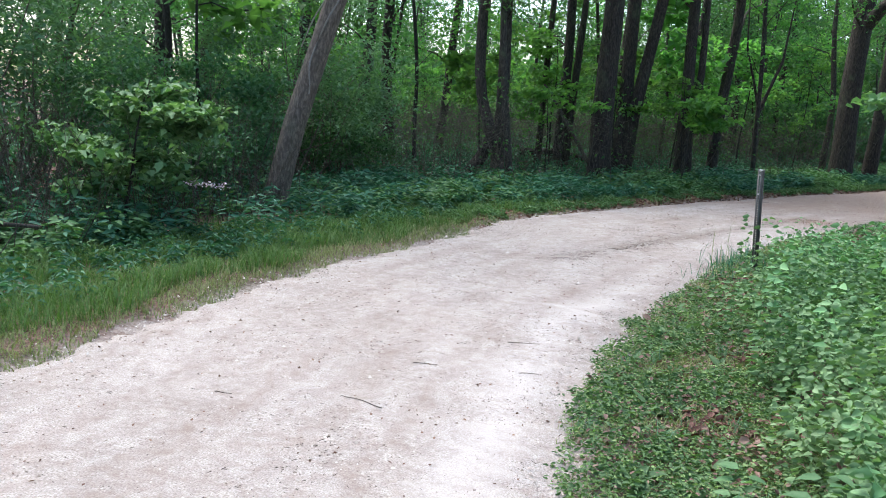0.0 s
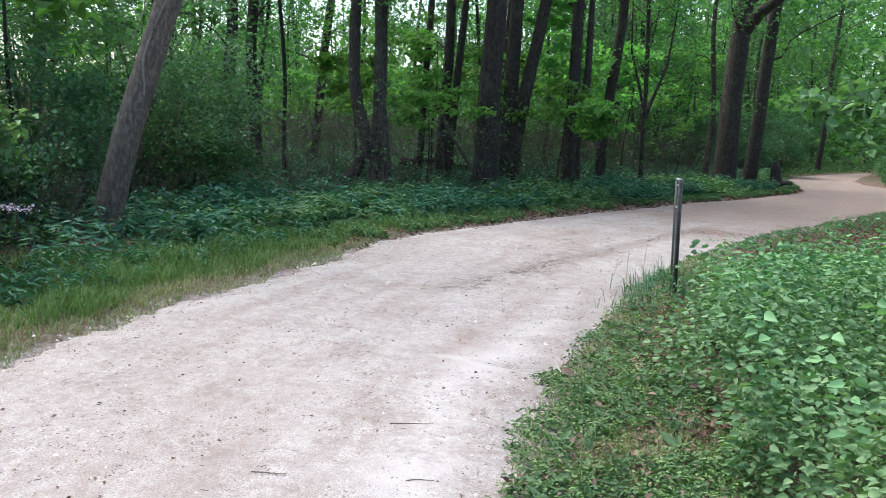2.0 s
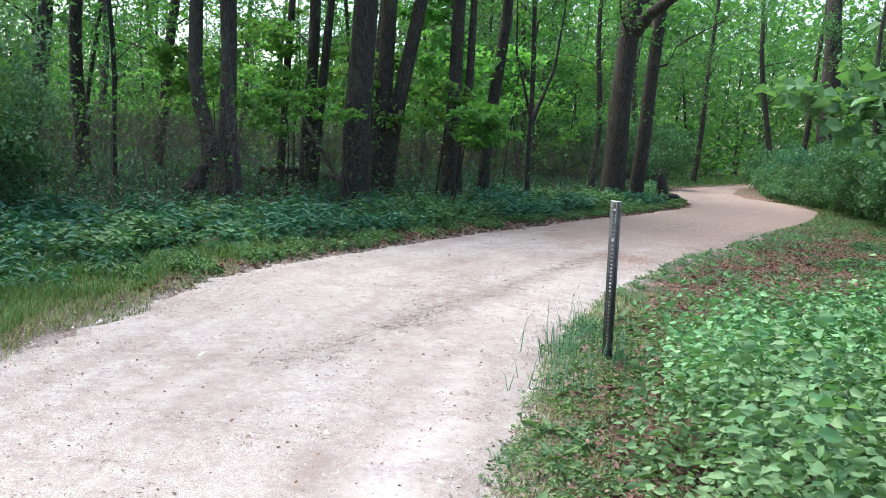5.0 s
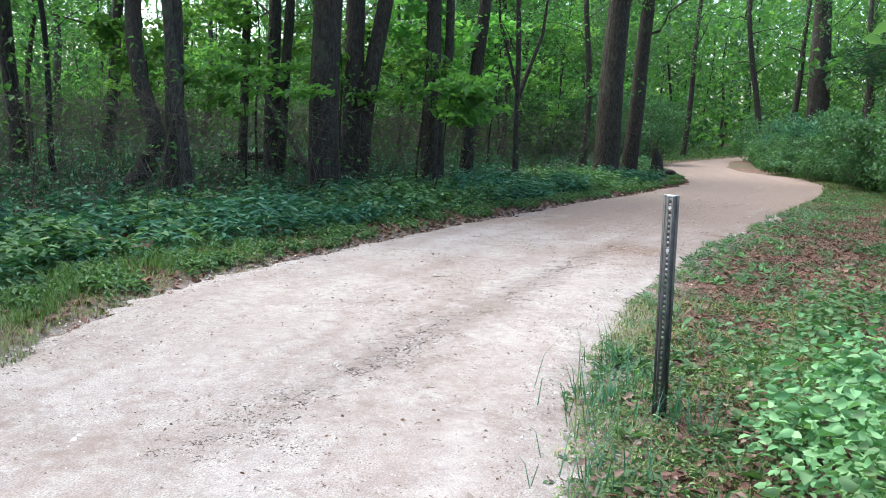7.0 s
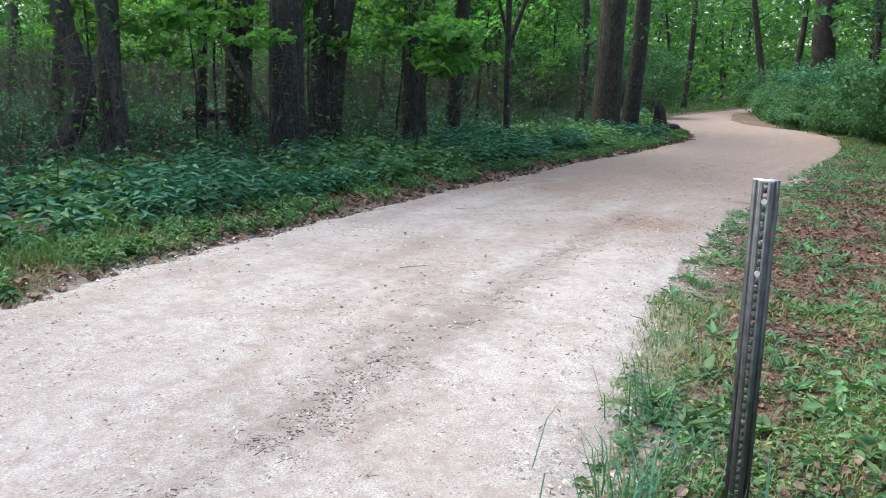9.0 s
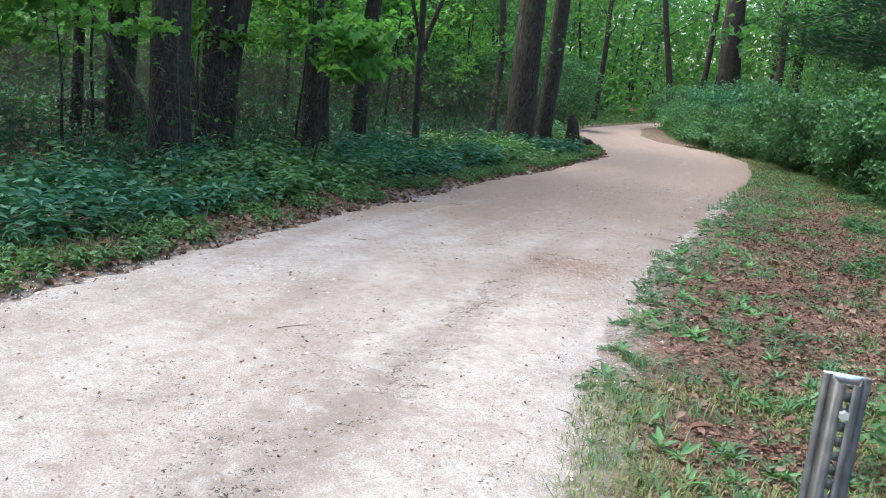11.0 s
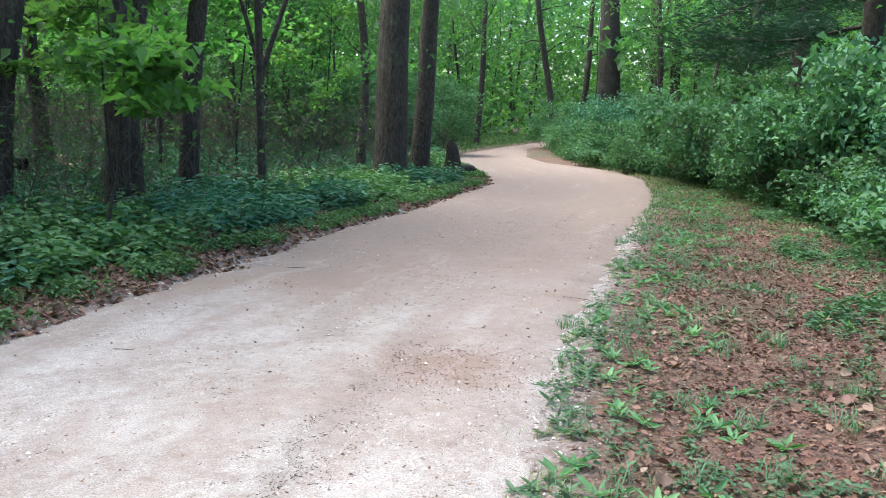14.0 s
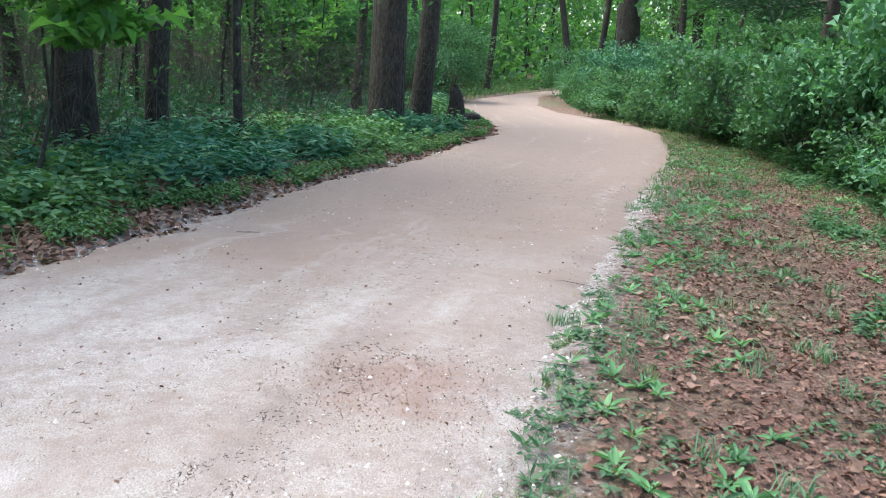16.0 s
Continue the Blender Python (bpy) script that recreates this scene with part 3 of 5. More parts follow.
big_tree("dark upright trunk behind the shrubs", (17.4, 60.5, 0), (16.9, 60.7, 7), 0.62, 16, BARK, 24, 0.03, 0.2, low=5)
big_tree("dark trunk rising out of the shrubs", (17.2, 56.6, 0), (16.9, 56.8, 7), 0.6, 16, BARK, 24, 0.03, 0.2, low=5)

# Trees of the wood beyond: a few kinds, repeated.
kinds = []
for kind, (d, h, bk, lf) in enumerate([(0.16, 12, BARK, LEAF), (0.24, 14, BARK_GREY, LEAF), (0.34, 16, BARK, LEAF), (0.11, 9, BARK_THIN, LEAF_MAPLE), (0.2, 12, BARK, LEAF_SHRUB), (0.13, 10, BARK_GREY, LEAF)]):
    root = new("tree")
    ax = trunk_line((0, 0, 0), (rng.normal() * 0.25, rng.normal() * 0.25, 3.5), h, 0.7, 0.10, 16)
    v, f = tube(ax, d / 2 * np.clip(1.03 - 0.06 * np.maximum(ax[:, 2], 0), 0.15, 2), 12, 0.02, 0.3)
    part("trunk", mesh_of("trunk", v, f, bk, True), root)
    bs = boughs(ax, d / 2, 2.0, 9, 8, 2.1)
    tagged(part("branchwork", mesh_of("branchwork", *joined([tube(l[::2], r[::2], 3) for l, r in bs]), bk, True), root), kind="stuff")
    part("crown", mesh_of("crown", *joined([clump_leaves(bs, 60, 0.42, 0.15), canopy(ax, 6.5, h + 1.5, 2.2, 26, 0.42)]), lf), root)
    tagged(root, "slender woodland tree in spring leaf", "tree", "trees of the wood")
    kinds.append(root)

taken = [(-3.75, 18.3), (-3.5, 20), (0.9, 26), (-5.3, 8.7), (-2.3, 21.5), (-6, 16.5)]


def clear_for(x, y, gap):
    if any((x - a) ** 2 + (y - b) ** 2 < gap * gap for a, b in taken):
        return False
    taken.append((x, y))
    return True


spots = []
while len(spots) < 205:
    x, y = rng.uniform(-42, 34), rng.uniform(4, 78)
    side = left_x(y) - x
    other = x - right_x(y)
    if side > 0 and side < 2.4 + (1.6 if y < 14 else 0):
        continue
    if other > 0 and other < (11 if y < 42 else 2.5):
        continue
    if side <= 0 and other <= 0:
        continue
    if x < -7 - (y - 4) * 1.1 or x > 12 + (y - 10) * 0.5:
        continue
    if 0 < side < 15 and y < 14.5 and rng.uniform() < 0.85:
        continue
    if side > 10 and rng.uniform() < (0.45 if side < 20 else 0.75):
        continue
    if -17 < x < -7 and 21 < y < 42 and rng.uniform() < 0.25:
        continue
    if 0 < side < 12 and y > 16 and rng.uniform() < 0.25:
        continue
    if -8 < x < 0.4 and 13 < y < 25:
        continue
    if x > 0 and y > 45 and rng.uniform() < 0.55:
        continue
    if clear_for(x, y, 1.25):
        spots.append((x, y))
for x, y in ((-4.6, 30.5), (-2.2, 32.5), (-0.6, 36.5), (-3.4, 36), (-5.2, 44), (-5.5, 40)):
    spots.append((x, y))
# Added right of the verge to keep sky light off it.
for x, y in ((8.7, 13.5), (9.4, 16.2), (8.9, 18.8), (10.2, 20.6), (9.3, 23.0), (11.8, 15.0), (12.2, 18.4), (12.0, 22.6), (8.3, 10.6)):
    spots.append((x, y))
for x in np.linspace(-26, 26, 14):
    spots.append((x, -16 - rng.uniform(0, 8)))
# Unseen rows: the right one shades the verge, the left closes the wood.
for y in np.linspace(-8, 14, 8):
    spots.append((11 + rng.uniform(0, 6), y))
    if y < 2:
        spots.append((-13 - rng.uniform(0, 6), y - 4))
first = set()
for x, y in spots:
    n = int(rng.integers(0, len(kinds)))
    m = Matrix.Translation((x, y, 0)) @ Matrix.Rotation(rng.uniform(0, 6.28), 4, "Z") @ Matrix.Scale(rng.uniform(0.8, 1.25), 4)
    if n in first:
        copy_thing(kinds[n], m)
    else:
        kinds[n].matrix_basis = m
        first.add(n)

# ---- saplings with flat sprays of bright leaves ----
rng = np.random.default_rng(21)


def sapling(label, base, height, reach, leaf, per_m=55, length=0.12, tiers=9, foot=0.3):
    root = new("sapling")
    root.location = base
    ax = bent((0, 0, -0.05), (rng.normal() * 0.15, rng.normal() * 0.15, height), 14, 0.05)
    v, f = tube(ax, np.linspace(0.022, 0.005, 14), 6)
    part("stem", mesh_of("stem", v, f, BARK_THIN, True), root)
    bs = boughs(ax, 0.03, height * foot, height * 0.97, tiers, reach, 0.15)
    tagged(part("branchwork", mesh_of("branchwork", *joined([tube(l[::2], r[::2], 3) for l, r in bs]), BARK_THIN, True), root), kind="stuff")
    part("foliage", mesh_of("foliage", *clump_leaves(bs, per_m, 0.12, length, 0.75, 0.8, 0.35), leaf), root)
    return tagged(root, label, "sapling", "saplings of the wood")


# Takes the paler herb leaf colour to stand for light in its opening.
sapling("maple sapling beside the leaning tree, leaves coloured bright for open light", (-5.0, 5.75, 0), 1.65, 0.8, LEAF_SOFT, 190, 0.1, 13)
sapling("maple sapling with a bright spray before the trunks", (-2.05, 18.7, 0), 2.05, 0.8, LEAF_MAPLE, 120, 0.15, 8, 0.62)
maples = [sapling("maple sapling with flat sprays of bright leaves", (-4.75, 17.6, 0), 2.15, 0.9, LEAF_MAPLE, 70, 0.14, 6, 0.62),
          sapling("maple sapling with flat sprays of bright leaves", (-2.2, 19.6, 0), 2.6, 0.75, LEAF_MAPLE, 60, 0.13, 7, 0.55),
          sapling("tall maple sapling reaching for light", (-0.6, 28.6, 0), 4.2, 1.3, LEAF_MAPLE, 62, 0.12)]
for n in range(70):
    for _ in range(50):
        x, y = rng.uniform(-26, 24), rng.uniform(9, 66)
        if outside(x, y) > (4.2 if x < left_x(y) else 8) and x > -6 - (y - 4) * 1.0 and x < 14 + (y - 10) * 0.5 and not (-13 < x < -7 and 21 < y < 30):
            break
    copy_thing(maples[n % 3], Matrix.Translation((x, y, 0)) @ Matrix.Rotation(rng.uniform(0, 6.28), 4, "Z") @ Matrix.Scale(rng.uniform(0.9, 1.9), 4))

for n in range(7):
    y = rng.uniform(17.5, 31)
    x = left_x(y) - rng.uniform(2.2, 9)
    copy_thing(maples[int(rng.integers(0, 2))], Matrix.Translation((x, y, 0)) @ Matrix.Rotation(rng.uniform(0, 6.28), 4, "Z") @ Matrix.Scale(rng.uniform(1.1, 1.9), 4))

# ---- shrubs ----
rng = np.random.default_rng(22)


def shrub(label, base, height, radius, n, leaf, length=0.06, width=0.6, stems=14, group="", bark=BRUSH):
    root = new("shrub")
    root.location = base
    ls = []
    for s in range(stems):
        a, r = rng.uniform(0, 6.28), radius * rng.uniform(0.2, 0.95)
        e = (np.cos(a) * r, np.sin(a) * r, height * rng.uniform(0.55, 1.0) * (1 - 0.35 * (r / radius) ** 2))
        ls.append((bent((rng.normal() * 0.12, rng.normal() * 0.12, -0.05), e, 9, 0.1 * height), np.linspace(0.016, 0.004, 9)))
    tagged(part("branchwork", mesh_of("branchwork", *joined([tube(l[::2], r[::2], 3) for l, r in ls]), bark, True), root), kind="stuff")
    centres = []
    lumps_n = 30
    for _ in range(lumps_n):
        d = unit(rng.normal(size=3) * (1, 1, 0.8))
        d[2] = abs(d[2]) * 1.1 - 0.12
        c = d * (radius, radius, height * 0.72) * rng.uniform(0.55, 1.0) + (0, 0, height * 0.3)
        c[2] = max(c[2], 0.12)
        centres.append(c + rng.normal(size=(n // lumps_n, 3)) * radius * (0.14, 0.14, 0.075))
    c = np.concatenate(centres)
    c[:, 2] = np.maximum(c[:, 2], 0.05)
    part("foliage", mesh_of("foliage", *leaf_blades(c, length, width, 0.6), leaf), root)
    return tagged(root, label, "shrub", group)


EDGE = np.array([(6.3, 12), (6.2, 18), (6.3, 20), (6.55, 21.3), (6.9, 23.6), (7.4, 27), (7.3, 29.6), (7.1, 31.5), (6.4, 35.5), (6.6, 38), (7.6, 44), (9.6, 48.5), (12.5, 54)])
bank = [shrub("dense leafy shrub on the outside of the bend", (0, 0, 0), 1.6, 1.15, 3600, LEAF_SHRUB, 0.088, 0.6, 20, "shrubs along the bend"),
        shrub("tall leafy shrub on the outside of the bend", (0, 0, 0), 2.6, 1.4, 4600, LEAF_SHRUB, 0.098, 0.6, 26, "shrubs along the bend"),
        shrub("low spreading shrub at the verge", (0, 0, 0), 0.95, 0.95, 2600, LEAF_SHRUB, 0.08, 0.6, 14, "shrubs along the bend"),
        shrub("bluish leafy shrub on the outside of the bend", (0, 0, 0), 2.0, 1.2, 3700, LEAF_BLUE, 0.09, 0.55, 20, "shrubs along the bend")]
placed = set()


def put(kinds_of, n, m):
    if (id(kinds_of), n) in placed:
        copy_thing(kinds_of[n], m)
    else:
        kinds_of[n].matrix_basis = m
        placed.add((id(kinds_of), n))


for y in np.arange(12.5, 54, 1.3):
    for row, (off, options, s) in enumerate(((0.7, (2, 0, 2), 1.0), (1.7, (0, 3, 0), 1.0), (3.0, (1, 0, 3), 1.1), (4.8, (1, 1, 3), 1.12), (7.4, (1, 1, 1), 1.3))):
        if rng.uniform() < (0.05, 0.1, 0.18, 0.22, 0.3)[row] or (y > 26 and row > 2 and rng.uniform() < 0.85):
            continue
        if y > 25:
            s *= 0.9 if row < 1 else 0.66
        elif row > 1:
            s *= 1.12 if y < 20 else 0.84
        x = np.interp(y, EDGE[:, 1], EDGE[:, 0]) + off + rng.uniform(-0.4, 0.4)
        put(bank, options[int(rng.integers(0, 3))], Matrix.Translation((x, y + rng.uniform(-0.5, 0.5), 0)) @ Matrix.Rotation(rng.uniform(0, 6.28), 4, "Z") @ Matrix.Scale(s * rng.uniform(0.68, 1.3), 4) @ Matrix.Scale(rng.uniform(0.85, 1.3), 4, (0, 0, 1)))

shrub("dense dark bush at the edge of the verge", (3.95, 11.0, 0), 2.2, 0.85, 5600, LEAF_SHRUB, 0.085, 0.66, 22, "boughs over the verge")
willows = [shrub("tall grey-green shrub at the wood's edge", (0, 0, 0), 3.6, 1.7, 7500, LEAF_WILLOW, 0.085, 0.4, 24, "shrubs left of the path"),
           shrub("bushy green shrub at the wood's edge", (0, 0, 0), 2.2, 1.3, 6500, LEAF_SHRUB, 0.075, 0.6, 16, "shrubs left of the path")]
for n, x, y, s in ((0, -7.4, 3.9, 1.0), (0, -8.4, 6.6, 1.25), (0, -10.2, 8.8, 1.35), (0, -7.2, 11.5, 1.1), (1, -6.9, 7.5, 0.95), (1, -6.9, 8.8, 1.1),
                   (0, -7.6, 2.0, 1.1), (0, -6.4, -1.0, 1.0), (1, -6.9, 12.6, 0.9), (1, -8.2, 13.5, 1.2)):
    put(willows, n, Matrix.Translation((x, y, 0)) @ Matrix.Rotation(rng.uniform(0, 6.28), 4, "Z") @ Matrix.Scale(s, 4))
for x, y, s in ((3.3, 37.5, 1.2), (1.6, 36, 1.3), (0.3, 34, 1.2), (2.0, 40, 1.4), (3.0, 44, 1.5), (-1, 38, 1.3), (4.2, 48, 1.5)):
    put(willows, 1, Matrix.Translation((x - 0.8, y, 0)) @ Matrix.Rotation(rng.uniform(0, 6.28), 4, "Z") @ Matrix.Scale(s, 4))

# ---- undergrowth ----
rng = np.random.default_rng(23)


def herbs(places, height, leaves, length, width=0.6, spread=0.5, up=0.7, pointed=False, bare=0.0):
    """Leafy plants at places (N, 3): leaves in turns up a stem, each standing off it, and the stems."""
    n = len(places)
    height = np.broadcast_to(height, n)[:, None]
    h = height[:, 0] * rng.uniform(0.5, 1.2, n)
    k = bare + (1 - bare) * np.tile((np.arange(leaves) + 0.6) / leaves, (n, 1)) ** 0.8
    a = np.tile(np.arange(leaves) * 2.4, (n, 1)) + rng.uniform(0, 6.28, (n, 1)) + rng.normal(size=(n, leaves)) * 0.3
    r = height * spread * (1.1 - 0.6 * k) * rng.uniform(0.4, 1.0, (n, leaves))
    lean = rng.normal(size=(n, 1, 2)) * height[..., None] * 0.15
    c = np.stack([places[:, :1] + np.cos(a) * r + lean[..., 0] * k, places[:, 1:2] + np.sin(a) * r + lean[..., 1] * k, places[:, 2:] + h[:, None] * k + 0.01], -1)
    ways = np.stack([np.cos(a), np.sin(a), 0.1 + 0 * a], -1)
    return leaf_blades(c.reshape(-1, 3), length, width, up, 0.3, ways.reshape(-1, 3), pointed)


def rosettes(places, radius, leaves, width=0.3, rise=0.35):
    """Ground rosettes: tongue leaves that spread from one crown and arch over."""
    n = len(places)
    r = np.broadcast_to(radius, n)[:, None] * rng.uniform(0.6, 1.25, (n, leaves))
    a = np.tile(np.arange(leaves) * 2.4, (n, 1)) + rng.uniform(0, 6.28, (n, 1))
    lift = rise * rng.uniform(0.2, 1.3, (n, leaves))
    c = np.stack([places[:, :1] + np.cos(a) * r * 0.5, places[:, 1:2] + np.sin(a) * r * 0.5, places[:, 2:] + r * lift * 0.6 + 0.006], -1)
    ways = np.stack([np.cos(a), np.sin(a), lift], -1)
    return leaf_blades(c.reshape(-1, 3), r.reshape(-1), width, 0.75, 0.18, ways.reshape(-1, 3), True)


def blades(places, height, width, lean=0.35):
    """Grass: tapered blades bent over once."""
    n = len(places)
    h = (np.broadcast_to(height, n) * rng.uniform(0.5, 1.3, n))[:, None]
    a = rng.uniform(0, 6.28, n)
    d = np.column_stack([np.cos(a), np.sin(a), 0 * a])
    s = np.column_stack([-np.sin(a), np.cos(a), 0 * a]) * width
    b = places - (0, 0, 0.01)
    m = b + d * h * lean * 0.35 + np.array([0, 0, 1]) * h * 0.65
    t = b + d * h * lean + np.array([0, 0, 1]) * h * rng.uniform(0.75, 1.0, (n, 1))
    v = np.stack([b + s, b - s, m - s * 0.7, m + s * 0.7, t], 1).reshape(-1, 3)
    i = np.arange(n)[:, None] * 5
    return v, np.concatenate([i + [0, 1, 2], i + [0, 2, 3], i + [3, 2, 4]])


def flat_leaves(places, length, lift=0.012):
    """Dead leaves lying about, curled and tipped a little."""
    n = len(places)
    a = rng.uniform(0, 6.28, n)
    ways = np.column_stack([np.cos(a), np.sin(a), rng.normal(size=n) * 0.38])
    return leaf_blades(places + np.column_stack([0 * a, 0 * a, rng.uniform(0.2, 1.6, n) * lift]), length, 0.62, 0.68, -0.06, ways, True)


def stuff(name, pieces, mat, label, category):
    return tagged(part(name, mesh_of(name, *pieces, mat)), label, category, kind="stuff")


def herb_in(y):
    return np.interp(y, [-4, 4, 8, 12, 15, 18, 24, 27, 30, 34], [2.2, 1.9, 1.55, 0.95, 0.7, 0.55, 0.5, 0.5, 0.6, 0.5])


def herb_right(y):
    return np.interp(y, [-2, 1, 2.5, 4, 5, 5.7, 6.5, 8, 9, 9.6, 10.2, 12], [3.2, 2.6, 1.9, 1.6, 1.35, 1.15, 1.0, 1.1, 1.35, 1.6, 1.95, 2.4])


def clumpy(x, y, cut=0.0, f=1.0):
    return np.sin(x * 2.3 * f + 1.7 * np.sin(y * 1.1 * f)) + np.sin(y * 2.9 * f + 1.3 * np.sin(x * 1.9 * f)) > cut + rng.normal(size=np.shape(x)) * 0.7


def swell(p, f=1.0):
    """0 to 1 over the ground, in drifts a metre or so across."""
    x, y = p[:, 0] * f, p[:, 1] * f
    return np.clip(0.5 + 0.3 * np.sin(x * 3.1 + 1.5 * np.sin(y * 2.1)) + 0.3 * np.sin(y * 4.3 + 1.8 * np.sin(x * 2.7 + 1)), 0, 1)


band = patch(6000, -9, 4, 0, 36, lambda x, y: (left_x(y) - x > herb_in(y)) & (left_x(y) - x < herb_in(y) + 2.6) & clumpy(x, y, -1.0))
band = band[(((band[:, 0] + 4.9) / 1.1) ** 2 + ((band[:, 1] - 7.9) / 1.1) ** 2 > 1) | (rng.uniform(size=len(band)) < 0.25)]
band = band[((band[:, 0] + 5.1) / 0.6) ** 2 + ((band[:, 1] - 6.9) / 0.6) ** 2 > 1]
band = band[((band[:, 0] - 2.4) / 1.0) ** 2 + ((band[:, 1] - 28.6) / 1.3) ** 2 > 1]
blue = (np.sin(band[:, 0] * 1.1 + band[:, 1] * 0.7) + np.sin(band[:, 1] * 0.9 + 2) > -0.15 + 0.7 * rng.normal(size=len(band)))
stuff("undergrowth", herbs(band[~blue], 0.16 + 0.26 * swell(band[~blue], 1.3), 15, 0.1, 0.5, 0.5, 0.7, True), LEAF_HERB, "knee-high green herbs under the trees", "undergrowth")
stuff("undergrowth", herbs(band[blue], (0.22 + 0.34 * swell(band[blue])) * np.interp(band[blue][:, 1], [9, 14], [1, 0.72]), 16, 0.125, 0.3, 0.42, 0.6, True), LEAF_BLUE, "blue-green nettles and weeds under the trees", "undergrowth")
deep = patch(11000, -22, 4, 2, 50, lambda x, y: (left_x(y) - x > herb_in(y) + 2.2) & (x > -6 - 0.9 * y) & clumpy(x, y, -0.6, 0.6))
stuff("undergrowth", herbs(deep, 0.34, 9, 0.12, 0.55), LEAF_BLUE, "scattered herbs on the shaded wood floor", "undergrowth")
fringe = patch(1500, -5, 4, 10, 33, lambda x, y: (left_x(y) - x > 0.12) & (left_x(y) - x < herb_in(y)) & clumpy(x, y, 0.2, 2.0))
stuff("weeds", herbs(fringe, 0.10, 8, 0.06, 0.5), LEAF_HERB, "small weeds along the edge of the path", "weeds")

tall = patch(3600, 0.6, 6.2, 2.2, 11.8, lambda x, y: (x > herb_right(y) + 0.12 * np.sin(y * 5)) & ((x - 3.2) ** 2 / 9 + (y - 5.6) ** 2 / 17 < 1.0))
front = (tall[:, 1] < 7.6) & (tall[:, 0] < 2.6)
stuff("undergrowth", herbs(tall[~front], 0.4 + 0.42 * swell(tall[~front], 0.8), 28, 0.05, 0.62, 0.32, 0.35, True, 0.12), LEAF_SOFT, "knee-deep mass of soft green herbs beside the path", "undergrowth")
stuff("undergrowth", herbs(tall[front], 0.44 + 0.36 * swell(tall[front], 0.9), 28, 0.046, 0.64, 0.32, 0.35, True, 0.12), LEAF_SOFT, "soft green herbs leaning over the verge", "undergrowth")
shoots = tall[tall[:, 1] < 7.2][:150]
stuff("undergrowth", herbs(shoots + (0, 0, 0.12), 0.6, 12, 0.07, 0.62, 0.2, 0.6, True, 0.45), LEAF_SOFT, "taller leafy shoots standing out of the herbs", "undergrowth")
hedge = patch(1500, 2.6, 9.5, -3, 14, lambda x, y: x > herb_right(y) + 1.8)
stuff("undergrowth", herbs(hedge, 0.75, 22, 0.10, 0.55, 0.34), LEAF_SHRUB, "tall leafy herbs beyond the verge", "undergrowth")
low = patch(6000, 0.1, 3.4, 0.2, 10.5, lambda x, y: (x > right_x(y) + 0.02 + 0.45 * rng.uniform(size=x.shape) ** 2 + 0.06 * np.sin(y * 6)) & (x < herb_right(y) + 0.1) & clumpy(x, y, -1.0, 1.6) & (rng.uniform(size=x.shape) < np.interp(y, [5.5, 7, 10.5], [1, 0.4, 0.15])))
stuff("weeds", herbs(low[::2], 0.05, 9, 0.025, 0.5, 0.8, 0.45, True), LEAF_OLIVE, "low creeping weeds matted over the verge", "weeds")
stuff("weeds", herbs(low[1::2], 0.06, 8, 0.03, 0.5, 0.8, 0.5, True), LEAF_HERB, "low round-leaved weeds on the verge", "weeds")
ros = patch(150, 0.2, 3.0, 1.0, 10.5, lambda x, y: (x > right_x(y) + 0.2) & (x < herb_right(y) + 0.1))
stuff("weeds", rosettes(ros, 0.11, 9, 0.36, 0.6), LEAF_HERB, "broad-leaved rosettes on the verge", "weeds")
verge = lambda x, y: (x > right_x(y) + 0.15) & (x < np.interp(y, EDGE[:, 1], EDGE[:, 0]) + 0.5)
sparse = patch(950, 0.4, 7.2, 9.6, 27, lambda x, y: verge(x, y) & clumpy(x, y, 0.5, 2.2) & (np.abs(x - right_x(y) - 1.75) > 0.45 * rng.uniform(size=x.shape) + 0.1))
stuff("weeds", rosettes(sparse[::2], 0.08, 11, 0.28, 0.8), LEAF_HERB, "dandelion-like rosettes growing through dead leaves", "weeds")
stuff("weeds", rosettes(sparse[1::2], 0.065, 12, 0.24, 0.9), LEAF_WILLOW, "pale grey-green weeds growing through dead leaves", "weeds")
seedl = patch(3400, 0.4, 7.2, 9.2, 27, lambda x, y: verge(x, y) & clumpy(x, y, 0.5, 1.7) & (np.abs(x - right_x(y) - 1.75) > 0.5 * rng.uniform(size=x.shape) ** 2))
stuff("weeds", herbs(seedl, 0.05, 6, 0.034, 0.55, 0.8, 0.7, True), LEAF_WILLOW, "small seedlings scattered through dead leaves", "weeds")
outer = patch(3200, 2.0, 7.6, 9.5, 27, lambda x, y: (x > right_x(y) + 2.3 + 0.5 * np.sin(y * 1.9)) & (x < np.interp(y, EDGE[:, 1], EDGE[:, 0]) + 0.5) & clumpy(x, y, -0.1, 1.4))
stuff("weeds", herbs(outer, 0.09, 9, 0.05, 0.5, 0.7, 0.7, True), LEAF_SHRUB, "low dark weeds at the foot of the shrubs", "weeds")
edgew = patch(300, 0.1, 7, 7, 26, lambda x, y: (np.abs(x - right_x(y) - 0.06) < 0.34) & clumpy(x, y, 0.3, 3.0))
stuff("weeds", rosettes(edgew, 0.055, 12, 0.22, 0.4), LEAF_WILLOW, "dusty grey-green weeds at the path's edge", "weeds")
eg = np.repeat(edgew[::3], 20, 0)
eg[:, :2] += rng.normal(size=(len(eg), 2)) * 0.05
stuff("grass", blades(eg, 0.06, 0.0028, 0.9), GRASS_DRY, "dusty tufts of grass at the path's edge", "grass")

